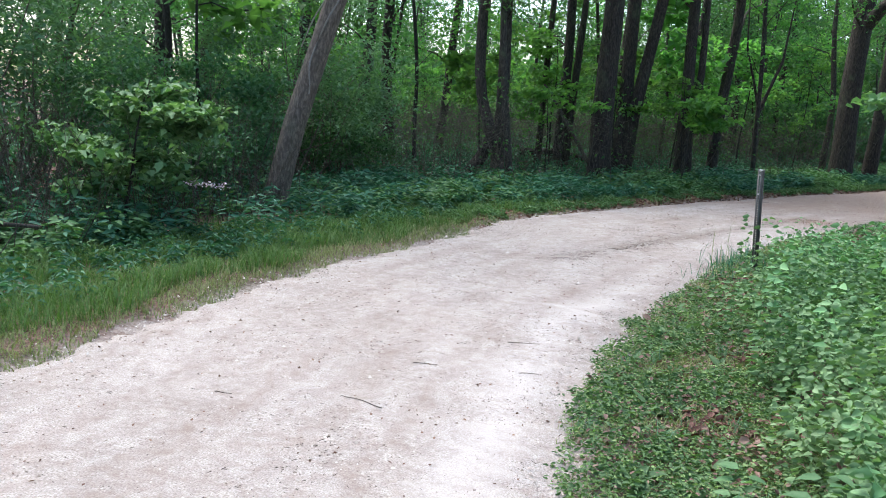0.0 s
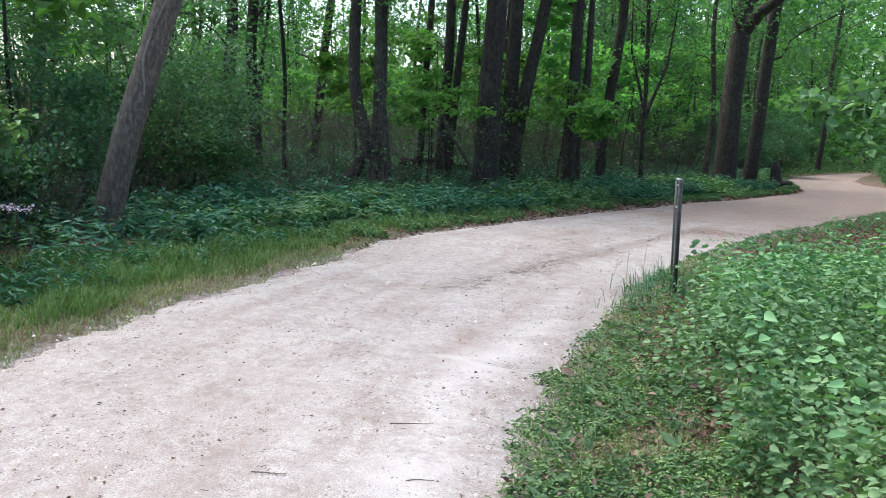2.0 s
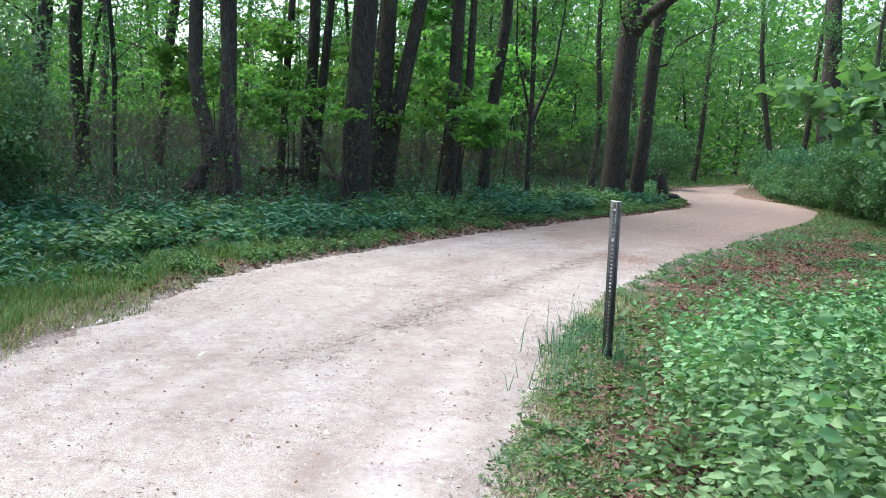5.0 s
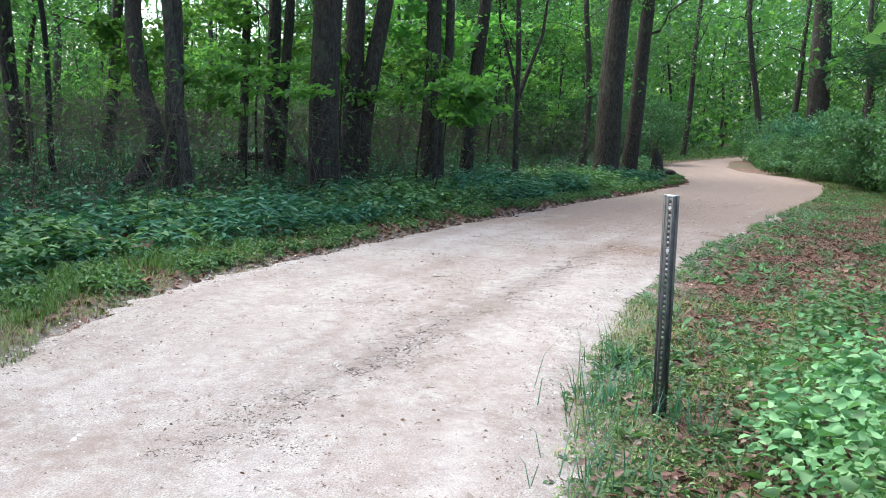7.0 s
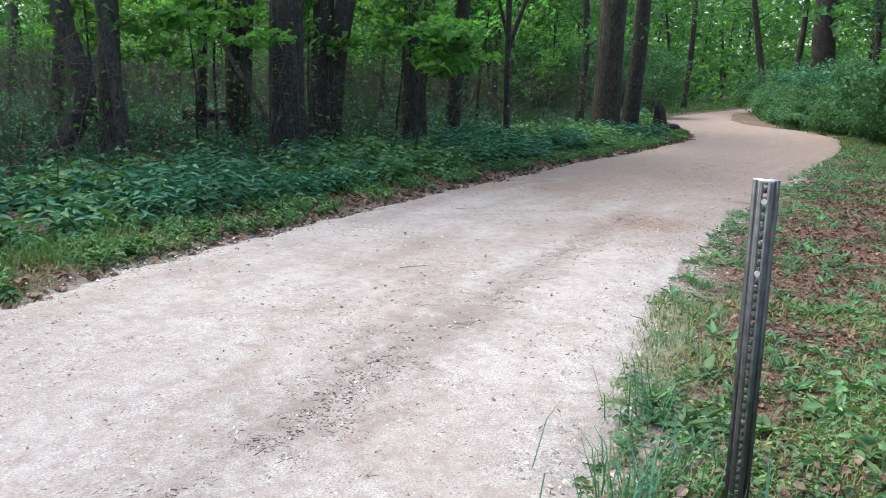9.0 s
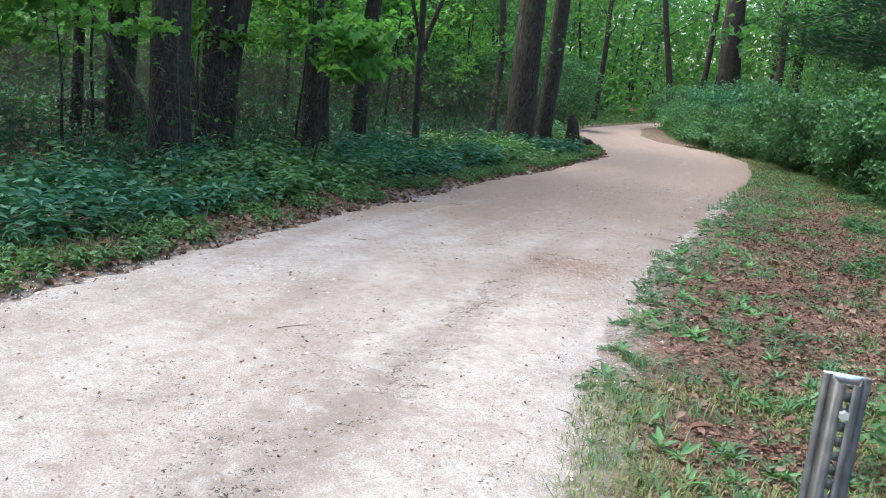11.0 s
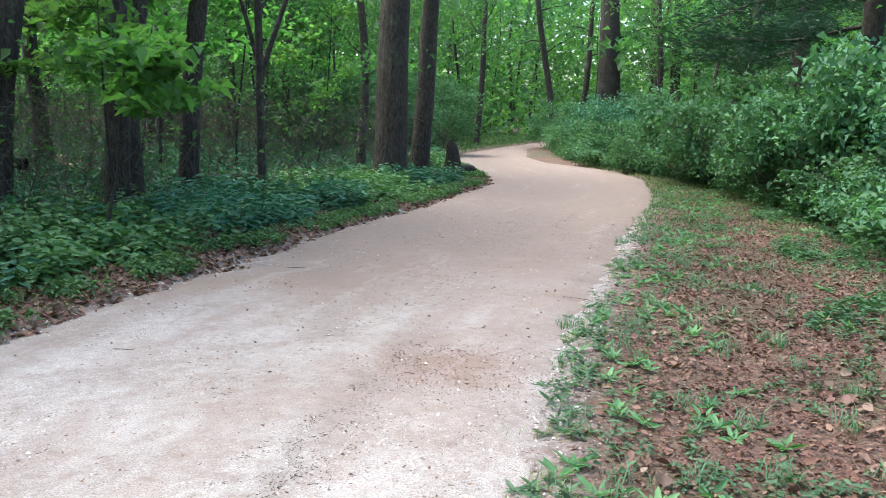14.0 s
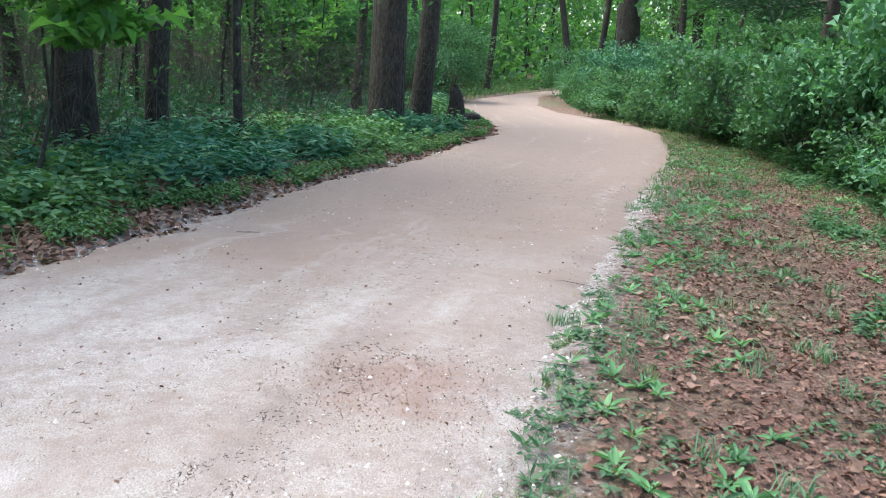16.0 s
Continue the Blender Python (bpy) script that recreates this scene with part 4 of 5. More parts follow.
rim = patch(1500, 5.5, 14, 12, 52, lambda x, y: np.abs(x - np.interp(y, EDGE[:, 1], EDGE[:, 0]) - 0.45) < 0.4)
stuff("undergrowth", herbs(rim, 0.22 + 0.35 * swell(rim), 15, 0.085, 0.55, 0.45), LEAF_SHRUB, "leafy herbs at the foot of the shrubs", "undergrowth")
g1 = patch(40000, -5.2, -1.0, -2, 17, lambda x, y: (left_x(y) - x > 0.35 + 0.12 * np.sin(y * 3)) & (left_x(y) - x < herb_in(y) + 0.35) & (rng.uniform(size=x.shape) < np.interp(y, [9, 14], [1, 0.06])))
stuff("grass", blades(g1, 0.14 * (1 + 0.5 * np.sin(g1[:, 0] * 5 + 2 * np.sin(g1[:, 1] * 2.3)) * np.sin(g1[:, 1] * 3.1)), 0.0034, 0.65), GRASS, "long green grass on the verge", "grass")
g2 = patch(28000, -4.0, -1.0, -2, 17, lambda x, y: (left_x(y) - x > 0.02 + 0.1 * np.sin(y * 4)) & (left_x(y) - x < 0.95) & (rng.uniform(size=x.shape) < np.interp(y, [9, 14], [1, 0.1])))
stuff("grass", blades(g2, 0.06, 0.0034, 0.8), GRASS_DRY, "short worn yellowish grass at the path's edge", "grass")
g3 = patch(10000, 2.5, 9, 20, 34, lambda x, y: (x > right_x(y) + 0.05) & (x < np.interp(y, EDGE[:, 1], EDGE[:, 0]) + 0.4) & (rng.uniform(size=x.shape) < np.interp(y, [20, 25], [0.1, 1])))
stuff("grass", blades(g3, 0.07, 0.004, 0.7), GRASS, "short grass on the outside of the bend", "grass")
g4 = patch(9000, -2, 14, 33, 64, lambda x, y: (left_x(y) - x > 0.05) & (left_x(y) - x < 4.5))
stuff("grass", blades(g4, 0.13, 0.009, 0.7), GRASS, "grass beside the path beyond the bend", "grass")
far_h = patch(1300, -4, 14, 32, 64, lambda x, y: (left_x(y) - x > 0.4) & (left_x(y) - x < 6))
stuff("undergrowth", herbs(far_h, 0.2, 9, 0.12, 0.55), LEAF_HERB, "low green herbs beyond the bend", "undergrowth")
tufts = patch(150, 0.1, 6, 2.5, 22, lambda x, y: (x > right_x(y) + 0.05) & (x < right_x(y) + 1.8))
tp = np.repeat(tufts, 26, 0)
tp[:, :2] += rng.normal(size=(len(tp), 2)) * 0.035
stuff("grass", blades(tp, 0.10, 0.003, 0.8), LEAF_WILLOW, "small grass tufts on the verge", "grass")
ring = np.repeat(np.array([(0.5, 8.75, 0), (0.62, 9.3, 0), (0.42, 9.15, 0), (0.9, 8.9, 0), (0.45, 8.2, 0), (0.55, 10.0, 0)]), 46, 0)
ring[:, :2] += rng.normal(size=(len(ring), 2)) * 0.11
stuff("grass", blades(ring, 0.22, 0.003, 0.7), LEAF_BLUE, "long blue-green grass about the foot of the post", "grass")

stalks = np.array([(0.36, 8.7, 0), (0.48, 8.8, 0), (0.42, 8.95, 0), (0.3, 8.9, 0), (0.55, 8.6, 0)])
stuff("grass", blades(stalks, 0.62, 0.003, 0.12), GRASS_DRY, "tall thin seed stalks beside the post", "grass")
vb = patch(24000, 0.1, 2.6, 1.2, 12, lambda x, y: (x > right_x(y) + 0.02 + 0.5 * rng.uniform(size=x.shape) ** 2) & (x < herb_right(y) + 0.1) & clumpy(x, y, -0.2, 1.9))
stuff("grass", blades(vb, 0.06, 0.003, 0.9), GRASS_DRY, "short worn grass among the verge weeds", "grass")
gh = patch(420, -5.0, -1.5, -1, 15, lambda x, y: (left_x(y) - x > 0.7) & (left_x(y) - x < herb_in(y) + 0.2))
stuff("weeds", herbs(gh, 0.2, 12, 0.085, 0.38, 0.5), LEAF_BLUE, "leafy weeds standing in the verge grass", "weeds")

# ---- dead leaves ----
rng = np.random.default_rng(24)
lt = patch(60000, 0.4, 8.2, 8.6, 27, lambda x, y: (x > right_x(y) + 0.25 + 0.5 * rng.uniform(size=x.shape)) & (x < np.interp(y, EDGE[:, 1], EDGE[:, 0]) + 0.6) & (rng.uniform(size=x.shape) < np.clip(1.35 - np.abs((x - right_x(y)) / 3.4 - 0.5) * 1.5, 0, 1)) & (rng.uniform(size=x.shape) < np.interp(y, [8.6, 11, 20, 26], [0.5, 1, 0.8, 0.25])))
stuff("leaf_litter", flat_leaves(lt, rng.lognormal(-3.85, 0.4, len(lt)), 0.012), LITTER, "red-brown leaf crumbs strewn over the verge", "dead leaves")
near_l = lt[lt[:, 1] < 19]
whole = near_l[rng.integers(0, len(near_l), 3600)] + np.column_stack([rng.normal(size=3600) * 0.1, rng.normal(size=3600) * 0.1, np.full(3600, 0.008)])
whole = whole[whole[:, 0] > right_x(whole[:, 1]) + 0.3 + 0.4 * rng.uniform(size=len(whole))]
stuff("leaf_litter", flat_leaves(np.concatenate([whole[::4], whole[1::4], whole[2::4]]), rng.lognormal(-3.4, 0.3, len(whole[::4]) + len(whole[1::4]) + len(whole[2::4])), 0.02), LITTER, "curled brown oak leaves lying on the verge", "dead leaves")
stuff("leaf_litter", flat_leaves(whole[3::4], rng.lognormal(-3.3, 0.35, len(whole[3::4])), 0.018), LITTER_PALE, "bleached tan dead leaves on the verge", "dead leaves")
fleck = patch(4000, 0.1, 3.4, -0.5, 9.6, lambda x, y: (x > right_x(y) - 0.05 + 0.3 * rng.uniform(size=x.shape)) & (x < herb_right(y) + 0.2))
stuff("leaf_litter", flat_leaves(fleck + (0, 0, 0.02), rng.lognormal(-3.85, 0.4, len(fleck)), 0.03), LITTER_PALE, "tan leaf scraps caught among the verge weeds", "dead leaves")
lt = patch(4200, 0.3, 2.4, 1.5, 10, lambda x, y: (x > herb_right(y) - 0.42 + 0.2 * np.sin(y * 3)) & (x < herb_right(y) + 0.25) & clumpy(x, y, 0.1, 1.3))
stuff("leaf_litter", flat_leaves(lt[:1700], 0.05, 0.03), LITTER, "brown dead leaves in gaps between weeds", "dead leaves")
lt = patch(9000, -6, 5, 9.5, 33, lambda x, y: (left_x(y) - x > -0.12 + 0.15 * rng.normal(size=x.shape)) & (left_x(y) - x < herb_in(y) + 0.35) & (rng.uniform(size=x.shape) < np.interp(y, [9, 14], [0.1, 1])))
stuff("leaf_litter", flat_leaves(lt, 0.065), LITTER, "brown dead leaves along the wood's edge", "dead leaves")
lt = patch(7000, -14, 3, 8, 36, lambda x, y: (left_x(y) - x > herb_in(y)) & (x > -5 - 0.7 * y))
stuff("leaf_litter", flat_leaves(lt, 0.085), LITTER, "old dead leaves on the wood floor", "dead leaves")

# ---- stones, crumbs and twigs on the path ----
rng = np.random.default_rng(25)


def stones(places, size):
    n = len(places)
    octa = np.array([(1, 0, -0.3), (-1, 0, -0.3), (0, 1, -0.3), (0, -1, -0.3), (0, 0, 0.7)])
    s = (size * rng.lognormal(0, 0.45, n))[:, None, None]
    v = places[:, None] + octa * s * rng.uniform(0.6, 1.3, (n, 5, 1)) + rng.normal(size=(n, 5, 3)) * s * 0.15
    f = np.array([(0, 2, 4), (2, 1, 4), (1, 3, 4), (3, 0, 4)])
    return v.reshape(-1, 3), (np.arange(n)[:, None, None] * 5 + f).reshape(-1, 3)


def sticks(a, b, radius):
    """Three-sided tapered rods from a to b, (N, 3) each."""
    n = len(a)
    t = unit(b - a)
    u = unit(np.cross(t, rng.normal(size=(n, 3))))
    w = np.cross(t, u)
    r = np.broadcast_to(radius, n)[:, None]
    ang = np.array([0, 2.094, 4.189])
    ringv = u[:, None] * np.cos(ang)[None, :, None] + w[:, None] * np.sin(ang)[None, :, None]
    v = np.concatenate([a[:, None] + ringv * r[:, None], b[:, None] + ringv * r[:, None] * 0.4], 1).reshape(-1, 3)
    f = np.array([(0, 1, 4), (0, 4, 3), (1, 2, 5), (1, 5, 4), (2, 0, 3), (2, 3, 5)])
    return v, (np.arange(n)[:, None, None] * 6 + f).reshape(-1, 3)


def on_path(n, y0, y1, keep=lambda x, y: x == x):
    p = patch(n, -3, 7, y0, y1, lambda x, y: (outside(x, y) < -0.02) & keep(x, y))
    p[:, 2] = 0.006
    return p


stuff("gravel_grains", stones(on_path(26000, -1, 14), 0.0046), STONE, "loose pale gravel grains on the path", "gravel")
stuff("gravel_grains", stones(on_path(9000, 9, 24), 0.0042), STONE, "loose pale gravel on the path", "gravel")


dust = patch(9000, 0, 7, 2, 26, lambda x, y: (x > right_x(y) - 0.02) & (x < right_x(y) + 0.05 + np.abs(rng.normal(size=x.shape)) * 0.22))
stuff("gravel_grains", stones(dust + (0, 0, 0.004), 0.0048), STONE, "pale gravel strewn into the verge", "gravel")
dust = patch(5000, -4, 3, -1, 26, lambda x, y: (left_x(y) - x > -0.05) & (left_x(y) - x < 0.03 + np.abs(rng.normal(size=x.shape)) * 0.15))
stuff("gravel_grains", stones(dust + (0, 0, 0.004), 0.0055), STONE, "pale gravel strewn into the grass", "gravel")


def mid_track(x, y):
    k = (x - left_x(y)) / (right_x(y) - left_x(y))
    return rng.uniform(size=x.shape) < 0.1 + 0.9 * np.exp(-((k - 0.62) / 0.13) ** 2)


crumbs = np.concatenate([on_path(9000, -1, 22, mid_track), on_path(6000, -1, 14)])
line_k = rng.uniform(0, 1, 5200)
trail = np.column_stack([-1.22 + 2.0 * line_k + 0.12 * np.sin(line_k * 14) + rng.normal(size=5200) * 0.14, 8.0 + 7.2 * line_k, 0.006 + 0 * line_k])
crumbs = np.concatenate([crumbs, trail])
a = rng.uniform(0, 6.28, len(crumbs))
ln = rng.lognormal(-4.55, 0.5, len(crumbs))[:, None]
way = np.column_stack([np.cos(a), np.sin(a), rng.normal(size=len(a)) * 0.12])
stuff("path_debris", sticks(crumbs, crumbs + way * ln, 0.0023), STICK, "crumbs of bark and twig on the path", "debris")
dark = on_path(1700, -1, 24)
stuff("leaf_scraps", flat_leaves(dark, 0.02, 0.004), LITTER, "small dead leaf scraps on the path", "dead leaves")
red = patch(900, -0.6, 2.2, 13.2, 16.2, lambda x, y: ((x - 0.95) / 0.55) ** 2 + ((y - 14.7) / 0.55) ** 2 < np.abs(rng.normal(size=x.shape)))
red[:, 2] = 0.007
stuff("gravel_grains", stones(red[:400], 0.0042), STONE, "loose stones in the stained patch", "gravel")
stuff("leaf_scraps", flat_leaves(red, 0.012, 0.003), LITTER, "patch of red-brown leaf crumbs on the path", "dead leaves")
nd = patch(14000, 0.3, 7.5, 6, 24, lambda x, y: (x > right_x(y) + 0.1) & (x < np.interp(y, EDGE[:, 1], EDGE[:, 0]) + 0.3))
a = rng.uniform(0, 6.28, len(nd))
way = np.column_stack([np.cos(a), np.sin(a), rng.normal(size=len(a)) * 0.15]) * rng.uniform(0.015, 0.06, (len(a), 1))
stuff("leaf_mould", sticks(nd + (0, 0, 0.012), nd + (0, 0, 0.014) + way, 0.0018), LITTER, "crumbled stalks and needles in the litter", "dead leaves")
verge_tw = patch(500, 0.3, 6.5, 3, 24, lambda x, y: (x > right_x(y)) & (x < np.interp(y, EDGE[:, 1], EDGE[:, 0])))
a = rng.uniform(0, 6.28, len(verge_tw))
way = np.column_stack([np.cos(a), np.sin(a), rng.normal(size=len(a)) * 0.1]) * rng.uniform(0.05, 0.3, (len(a), 1))
stuff("twigs", sticks(verge_tw + (0, 0, 0.02), verge_tw + (0, 0, 0.025) + way, 0.003), STICK, "dead twigs among the leaves", "twigs")
for x, y, ang, l in ((-0.35, 3.1, 170, 0.28), (-0.3, 4.7, 25, 0.22), (-0.91, 12.25, 40, 0.2), (-0.17, 17.6, 5, 0.16), (-0.6, 3.9, 20, 0.15), (0.02, 4.1, 30, 0.12),
                     (-0.9, 15.0, 0, 0.12), (-0.12, 17.6, 10, 0.1), (2.75, 14.4, 12, 0.5), (0.3, 5.2, 20, 0.14), (-1.2, 2.8, 10, 0.1)):
    z = 0.016 if x < right_x(y) else 0.03
    p = bent((0, 0, 0), (math.cos(radians(ang)) * l, math.sin(radians(ang)) * l, 0), 7, l * 0.04)
    p[:, 2] = 0.0
    twig = part("twig", mesh_of("twig", *tube(p, np.linspace(0.0026, 0.0014, 7), 6), STICK, True))
    twig.location = (x, y, z - 0.004)
    tagged(twig, "thin dead twig lying on the ground", "twig", "fallen twigs")

# ---- brushwood among the trunks ----
rng = np.random.default_rng(26)
bp = patch(6200, -24, 4, 9, 48, lambda x, y: (left_x(y) - x > herb_in(y) + 1.2) & (x > -7 - 0.8 * y) & clumpy(x, y, -0.5, 0.5))
lean_v = rng.normal(size=(len(bp), 3)) * (0.38, 0.38, 0)
ln = rng.uniform(0.4, 2.0, (len(bp), 1))
stuff("brushwood", sticks(bp - (0, 0, 0.05), bp + lean_v * ln + np.array([0, 0, 1]) * ln, rng.uniform(0.003, 0.008, len(bp))), BRUSH, "thicket of bare upright stems between the trunks", "brushwood")
mid = bp[rng.integers(0, len(bp), 24000)] + np.column_stack([rng.normal(size=24000) * 0.3, rng.normal(size=24000) * 0.3, rng.uniform(0.15, 1.5, 24000)])
stuff("brushwood", sticks(mid, mid + rng.normal(size=mid.shape) * (0.35, 0.35, 0.25), 0.004), BRUSH, "tangled fine twigs between the trunks", "brushwood")
ml = patch(22000, -22, 4, 10, 48, lambda x, y: (left_x(y) - x > herb_in(y) + 1.5) & (x > -7 - 0.8 * y))
ml[:, 2] += rng.uniform(0.5, 2.2, len(ml))
stuff("brushwood_leaves", leaf_blades(ml, 0.09, 0.6, 0.7), LEAF, "sparse young leaves on the brushwood", "foliage")
ul = patch(8000, -10, 1.5, 31, 49, lambda x, y: left_x(y) - x > 2.0)
ul[:, 2] += rng.uniform(1.5, 7.5, len(ul))
stuff("brushwood_leaves", leaf_blades(ul + 0.5 * np.sin(ul * 2.3), 0.19, 0.65, 0.55), LEAF_SHRUB, "leafy understorey deep in the wood", "foliage")
lp = patch(700, -7.5, -4.2, 2.5, 9, lambda x, y: left_x(y) - x > 2.0)
lv = rng.normal(size=(len(lp), 3)) * (0.35, 0.35, 0) + (0, 0, 1)
stuff("brushwood", sticks(lp - (0, 0, 0.03), lp + lv * rng.uniform(0.3, 1.5, (len(lp), 1)), 0.006), BRUSH, "dry grey stems below the shrubs", "brushwood")

# ---- far woods closing the view ----
rng = np.random.default_rng(27)
fw = []
for n in range(430):
    ang = rng.uniform(-0.75, 0.95)
    d = rng.uniform(48, 92)
    x, y = d * math.sin(ang) + 2, d * math.cos(ang) + 2
    if outside(x, y) < 3 and y < 74:
        continue
    z = rng.uniform(0.6, 11) if ang > -0.2 else rng.uniform(0.4, 4.5)
    fw.append(np.array([x, y, z]) + rng.normal(size=(130, 3)) * (1.6, 1.6, 0.8))
fw = np.concatenate(fw)
fw[:, 2] = np.abs(fw[:, 2]) + 0.1
stuff("far_woods", leaf_blades(fw, 0.48, 0.75, 0.5), LEAF, "light green foliage of the woods beyond", "woods")
corr = patch(30000, 0, 40, 52, 98, lambda x, y: (outside(x, y) > 1.0) | (y > 73))
corr[:, 2] = 0.3 + 15 * rng.uniform(size=len(corr)) ** 1.3
# The lighter maple leaf colour gives this half a sunlit look.
stuff("far_woods", leaf_blades(corr[::2], 0.34, 0.7, 0.6), LEAF_MAPLE, "foliage where the path turns away, coloured pale as if sunlit", "woods")
stuff("far_woods", leaf_blades(corr[1::2], 0.34, 0.7, 0.6), LEAF_SHRUB, "darker foliage where the path turns away", "woods")

wall = patch(20000, -34, 52, 84, 104, lambda x, y: x > -50)
wall[:, 2] = rng.uniform(0, 1, len(wall)) ** 1.2 * np.where(wall[:, 0] > -4, 17, 6.5)
# Distant sunlight is put into the colour by using the pale maple leaf.
stuff("far_woods", leaf_blades(wall, 0.8, 0.7, 0.5), LEAF_MAPLE, "green woods in the distance, sunlight put into the leaf colour", "woods")

# ---- sign post ----
rng = np.random.default_rng(28)


def box(v0, v1):
    (x0, y0, z0), (x1, y1, z1) = v0, v1
    v = np.array([(x, y, z) for x in (x0, x1) for y in (y0, y1) for z in (z0, z1)], float)
    return v, np.array([(0, 1, 3, 2), (4, 6, 7, 5), (0, 4, 5, 1), (2, 3, 7, 6), (0, 2, 6, 4), (1, 5, 7, 3)])


post = new("sign_post")
H = 1.10
web, th, hole, pitch = 0.030, 0.0035, 0.010, 0.0254
rows_n = int(H / pitch)
pieces = [box((-web / 2, -0.036, -0.3), (-hole / 2, -0.036 + th, H)), box((hole / 2, -0.036, -0.3), (web / 2, -0.036 + th, H))]
for r in range(rows_n + 1):
    pieces.append(box((-hole / 2, -0.036, max(r * pitch + hole / 2, 0)), (hole / 2, -0.036 + th, min((r + 1) * pitch - hole / 2, H))))
part("web", mesh_of("web", *joined(pieces), STEEL), post, "punched steel face with a column of holes")
for s in (-1, 1):
    p = np.array([(s * web / 2, -0.036), (s * (web / 2 + 0.009), -0.004), (s * (web / 2 + 0.006), -0.0045), (s * (web / 2 - 0.0035), -0.0345)])
    v = np.array([(x, y, z) for z in (-0.3, H) for x, y in p])
    part("side_wall", mesh_of("side_wall", v, np.array([(0, 1, 5, 4), (1, 2, 6, 5), (2, 3, 7, 6), (3, 0, 4, 7), (0, 3, 2, 1), (4, 5, 6, 7)]), STEEL), post)
    x0, x1 = sorted((s * (web / 2 + 0.006), s * (web / 2 + 0.020)))
    part("flange", mesh_of("flange", *box((x0, -0.0045, -0.3), (x1, -0.001, H + 0.001)), STEEL), post)
part("back_strip", mesh_of("back_strip", *box((-0.034, -0.0008, H - 0.012), (0.034, 0.0015, H + 0.003)), ZINC), post, "bright bare edge at the cut top")
for z in (H - 0.05, H - 0.25):
    bm = bmesh.new()
    bmesh.ops.create_cone(bm, cap_ends=True, segments=6, radius1=0.0085, radius2=0.0075, depth=0.007, matrix=Matrix.Translation((0, -0.0393, z)) @ Matrix.Rotation(radians(90), 4, "X"))
    me = bpy.data.meshes.new("bolt")
    bm.to_mesh(me)
    bm.free()
    me.materials.append(ZINC)
    part("bolt", me, post, "bright zinc bolt head")
post.matrix_basis = Matrix.Translation((0.76, 9.05, 0)) @ Matrix.Rotation(radians(5.4), 4, "X") @ Matrix.Rotation(radians(-1.8), 4, "Y") @ Matrix.Rotation(radians(-14), 4, "Z")
tagged(post, "bare galvanised steel channel post standing in weeds", "post")

# ---- stump and fallen logs ----
stump = new("tree_stump")
stump.location = (2.36, 29.2, 0)
stump.scale = (1.3, 1.3, 1.3)
p = np.array([(0, 0, -0.1), (0.01, 0, 0.1), (0.01, 0.01, 0.25), (0, 0.01, 0.4), (-0.02, 0.02, 0.5), (-0.03, 0.02, 0.58)])
v, f = tube(np.stack([np.interp(np.linspace(0, 5, 26), np.arange(6), p[:, c]) for c in range(3)], 1), np.interp(np.linspace(0, 5, 26), np.arange(6), [0.17, 0.145, 0.12, 0.1, 0.085, 0.05]), 22, 0.05, 0.2)
part("trunk", mesh_of("trunk", v, f, CHAR, True), stump)
v, f = tube(bent((0.08, -0.05, 0.06), (0.36, -0.1, 0.1), 9, 0.02), [0.06, 0.085, 0.09, 0.09, 0.085, 0.08, 0.07, 0.06, 0.04], 14, 0.06)
part("root", mesh_of("root", v, f, CHAR, True), stump)
tagged(stump, "black rotten tree stump with a broken tip", "stump")
for label, a, b_, r in (("dark fallen log lying behind the oak", (-7.6, 23.3, 0.3), (-4.4, 23.0, 0.38), 0.14), ("dark fallen log on the wood floor", (-2.2, 24.5, 0.12), (0.3, 25.8, 0.16), 0.12),
                        ("thin fallen trunk leaning in the brushwood", (-4.05, 19.3, 0.05), (-6.05, 20.55, 2.15), 0.05), ("grey dead branch below the shrubs", (-6.2, 3.4, 0.05), (-4.7, 4.6, 0.25), 0.03)):
    p = bent(a, b_, 22, 0.06)
    log = part("fallen_log", mesh_of("fallen_log", *tube(p, np.linspace(r, r * 0.6, 22), 14, 0.04), BARK_GREY if r < 0.1 else CHAR, True))
    tagged(log, label, "log")

# ---- phlox ----
phlox = new("phlox")
phlox.location = (-5.35, 7.2, 0)
pl = np.array([(0, 0, 0), (0.12, 0.05, 0), (-0.12, 0.02, 0), (0.22, -0.06, 0), (-0.05, -0.1, 0), (0.3, 0.06, 0)], float)
for q in pl:
    part("stem", mesh_of("stem", *tube(bent(q - (0, 0, 0.05), q + (0.02, 0, 0.46), 8, 0.02), np.linspace(0.005, 0.003, 8), 5), LEAF_HERB, True), phlox)
part("foliage", mesh_of("foliage", *herbs(pl, 0.36, 16, 0.08, 0.28), LEAF_HERB), phlox)
for q in pl:
    c = q + (0.02, 0, 0.48) + rng.normal(size=(34, 3)) * (0.035, 0.035, 0.02)
    part("flower", mesh_of("flower", *leaf_blades(c, 0.028, 0.8, 0.7), PETAL), phlox, "pale violet flower head")
tagged(phlox, "wild phlox with pale violet flowers", "flower")

# ---- broad-leaved boughs that reach over the verge ----
rng = np.random.default_rng(29)


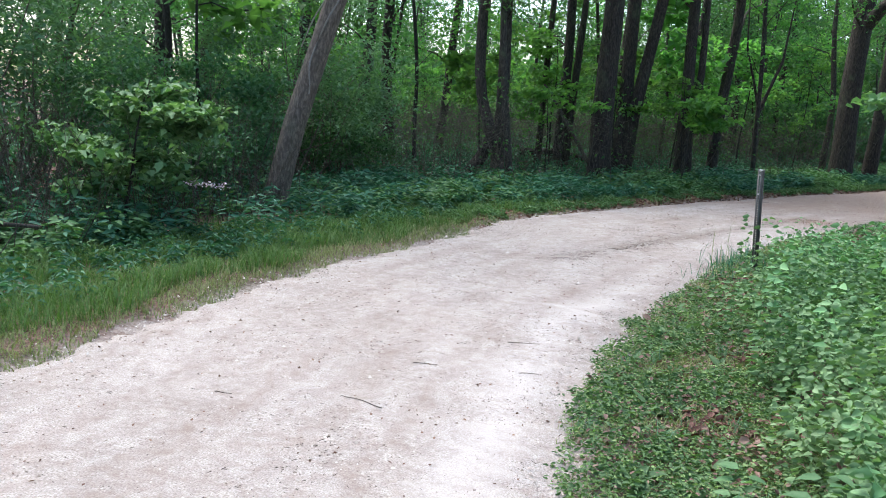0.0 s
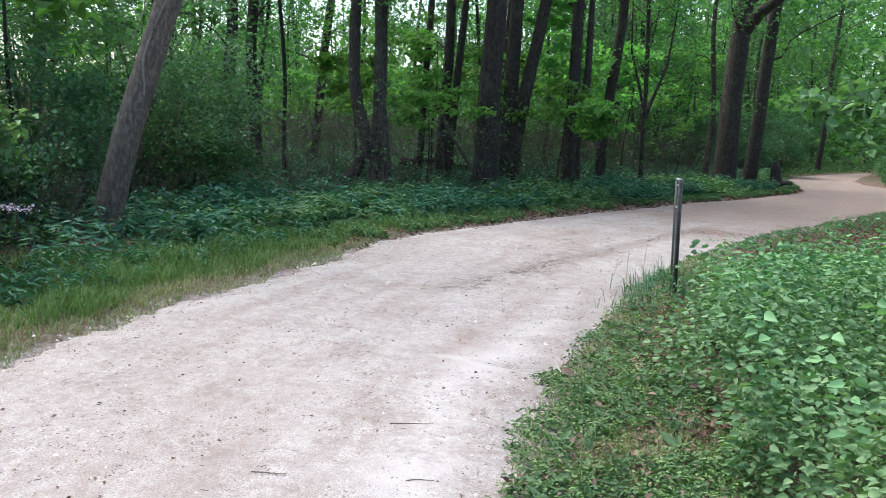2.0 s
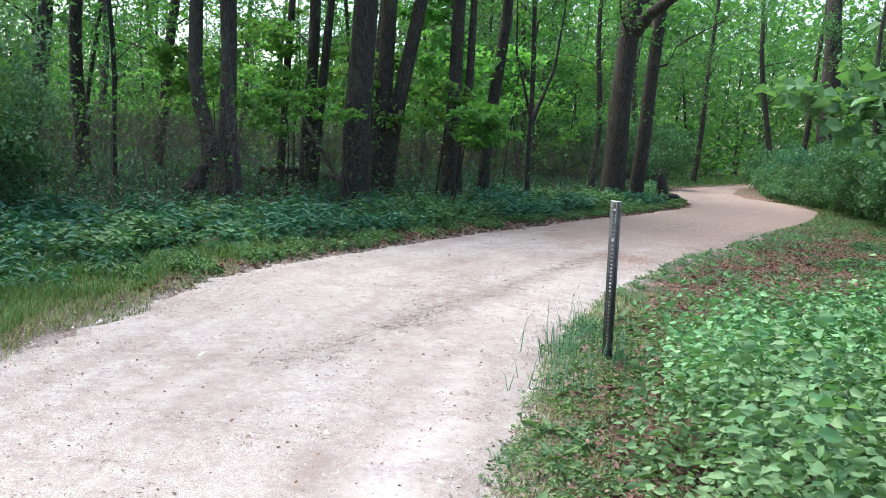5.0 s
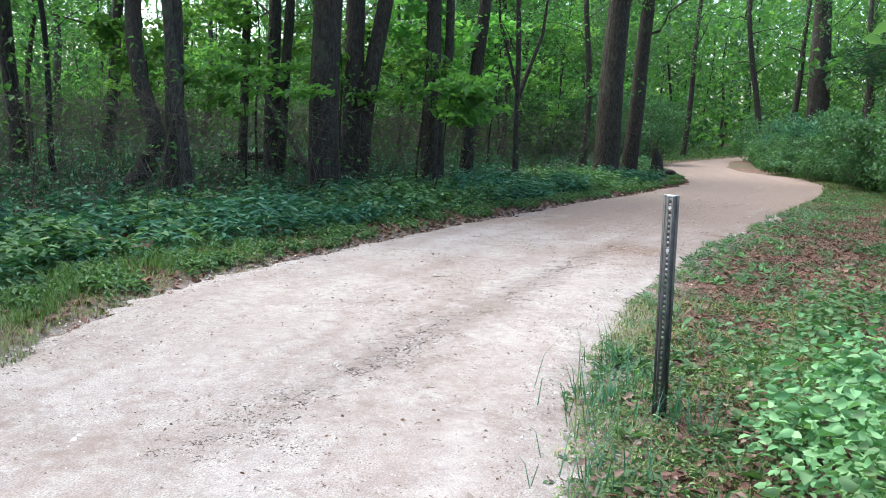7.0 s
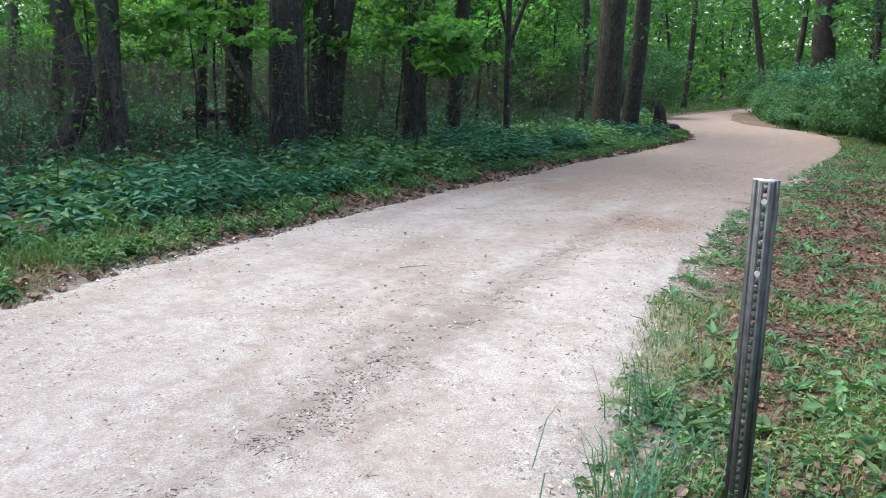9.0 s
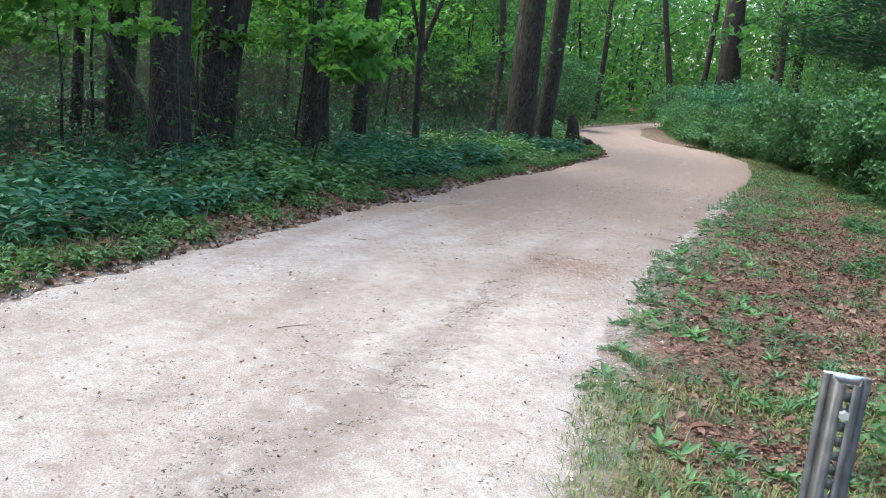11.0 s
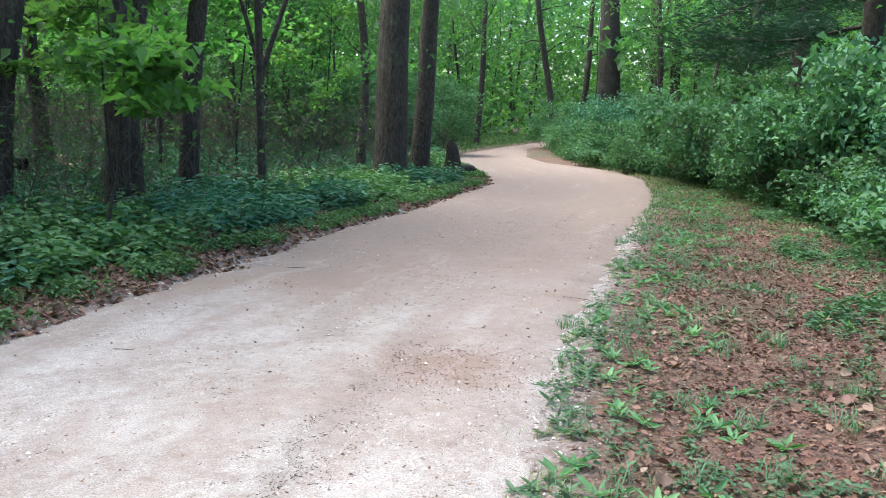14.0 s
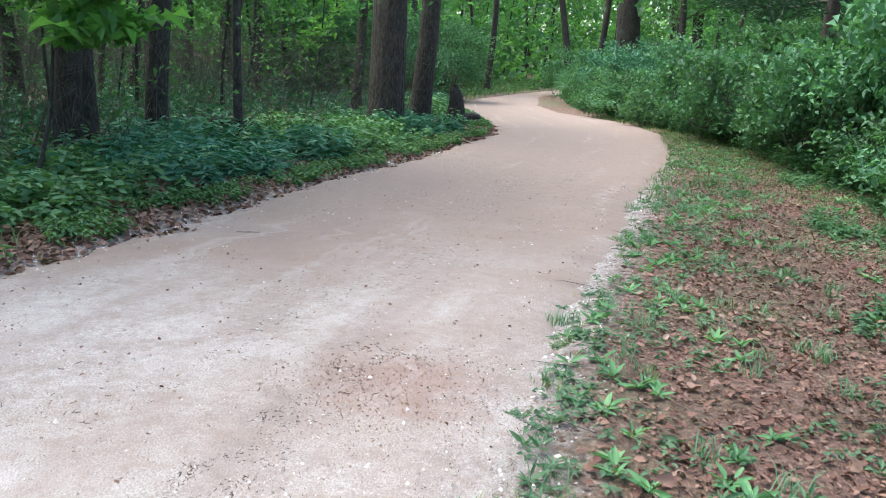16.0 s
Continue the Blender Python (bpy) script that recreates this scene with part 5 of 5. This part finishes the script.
def bough_tree(label, foot, ends, leaf_len=0.10):
    root = new("bush")
    root.location = foot
    o = np.array(foot, float)
    lines = []
    for e in ends:
        e = np.array(e, float) - o
        s = np.array([0, 0, max(0.3, e[2] * 0.55)])
        ln = bent(s, e, 12, 0.05, 0.05)
        part("branch", mesh_of("branch", *tube(ln, np.linspace(0.014, 0.003, 12), 6), BARK_THIN, True), root)
        lines.append((ln, None))
        for _ in range(5):
            q = ln[rng.integers(4, 11)]
            l2 = bent(q, q + (e - s) * 0.22 + rng.normal(size=3) * (0.16, 0.16, 0.08), 6, 0.02)
            part("twig", mesh_of("twig", *tube(l2, np.linspace(0.004, 0.002, 6), 5), BARK_THIN, True), root)
            lines.append((l2, None))
    part("stem", mesh_of("stem", *tube(bent((0, 0, -0.05), (0, 0, 2.6), 12, 0.05), np.linspace(0.035, 0.015, 12), 8), BARK_THIN, True), root)
    cs = []
    for ln, _ in lines:
        n = int(10 + 36 * np.linalg.norm(ln[-1] - ln[0]))
        k = rng.uniform(0.35, 1.0, n) * (len(ln) - 1)
        i = np.minimum(k.astype(int), len(ln) - 2)
        cs.append(ln[i] + (ln[i + 1] - ln[i]) * (k - i)[:, None] + rng.normal(size=(n, 3)) * (0.06, 0.06, 0.035))
    part("foliage", mesh_of("foliage", *leaf_blades(np.concatenate(cs), leaf_len * 1.1, 0.78, 0.6, 0.3, None, True), LEAF_BIG), root)
    return tagged(root, label, "bush", "boughs over the verge")


bough_tree("bush whose bough of broad leaves hangs over the verge", (4.2, 7.9, 0), [(2.0, 8.75, 1.9), (2.15, 8.4, 1.9), (2.52, 7.8, 1.65), (2.82, 8.3, 2.1), (2.52, 7.3, 1.75), (3.12, 7.6, 1.4), (3.22, 8.6, 2.3), (2.72, 7.5, 1.4), (3.42, 8.9, 1.9), (2.37, 8.6, 2.25), (2.92, 7.2, 2.0), (2.57, 7.0, 1.25), (2.75, 7.9, 1.35), (3.0, 8.3, 1.2), (3.2, 8.7, 1.55), (2.5, 8.3, 1.75), (2.8, 8.9, 2.3), (2.35, 8.5, 1.6)], 0.095)
bough_tree("bush with broad fresh leaves beside the path", (3.5, 2.4, 0), [(2.1, 2.3, 1.72), (2.2, 2.45, 1.5), (2.35, 2.2, 1.95)], 0.085)
near = np.array([(1.5, 2.5, 0), (1.75, 2.4, 0), (1.95, 2.75, 0)])
stuff("weeds", herbs(near, 0.42, 14, 0.10, 0.5, 0.4, 0.7, True), LEAF_BIG, "tall broad-leaved weed at the edge of the path", "weeds")
clump = np.array([(1.35, 9.15, 0), (1.6, 9.3, 0), (1.5, 9.7, 0), (1.85, 9.6, 0), (1.9, 10.2, 0), (2.2, 10.1, 0), (2.15, 10.6, 0), (2.5, 10.5, 0), (2.15, 11.0, 0), (2.3, 11.2, 0), (2.05, 11.15, 0), (2.45, 10.95, 0), (2.35, 11.5, 0), (2.6, 11.2, 0)])
stuff("undergrowth", herbs(np.repeat(clump, 4, 0) + rng.normal(size=(4 * len(clump), 3)) * (0.14, 0.14, 0), 0.4, 24, 0.05, 0.6, 0.4, 0.6, True, 0.15), LEAF_HERB, "leafy clump of raspberry canes on the verge", "undergrowth")

# ---- pine over the bend ----
rng = np.random.default_rng(30)
pine = new("pine")
pine.location = (9.6, 25.5, 0)
v, f = tube(trunk_line((0, 0, 0), (0, 0, 4), 14, 0.5, 0.03, 24), np.linspace(0.22, 0.05, 24), 24, 0.03, 0.2)
part("trunk", mesh_of("trunk", v, f, BARK, True), pine)
for n in range(9):
    a = radians(150 + n * 28)
    z = 3.2 + 0.45 * n
    e = (math.cos(a) * 3.4, math.sin(a) * 3.4, z - 0.3)
    ln = bent((0, 0, z), e, 10, 0.12, 0.3)
    part("limb", mesh_of("limb", *tube(ln, np.linspace(0.05, 0.01, 10), 6), BARK_GREY, True), pine)
    k = rng.uniform(0.2, 1, 900) * 9
    i = np.minimum(k.astype(int), 8)
    q = ln[i] + (ln[i + 1] - ln[i]) * (k - i)[:, None] + rng.normal(size=(900, 3)) * (0.35, 0.35, 0.12)
    part("needles", mesh_of("needles", *leaf_blades(q, 0.2, 0.06, 0.3), NEEDLE), pine, "dark soft needles")
tagged(pine, "pine with drooping dark boughs behind the shrubs", "tree", "pines beyond the shrubs")
# The copy at (9.8, 13.5) is out of view, added to shade the verge.
for x, y, a, k in ((13.5, 36, 40, 1.1), (17, 47, 90, 1.2), (9.8, 13.5, 300, 1.0)):
    copy_thing(pine, Matrix.Translation((x, y, 0)) @ Matrix.Rotation(radians(a), 4, "Z") @ Matrix.Scale(k, 4))
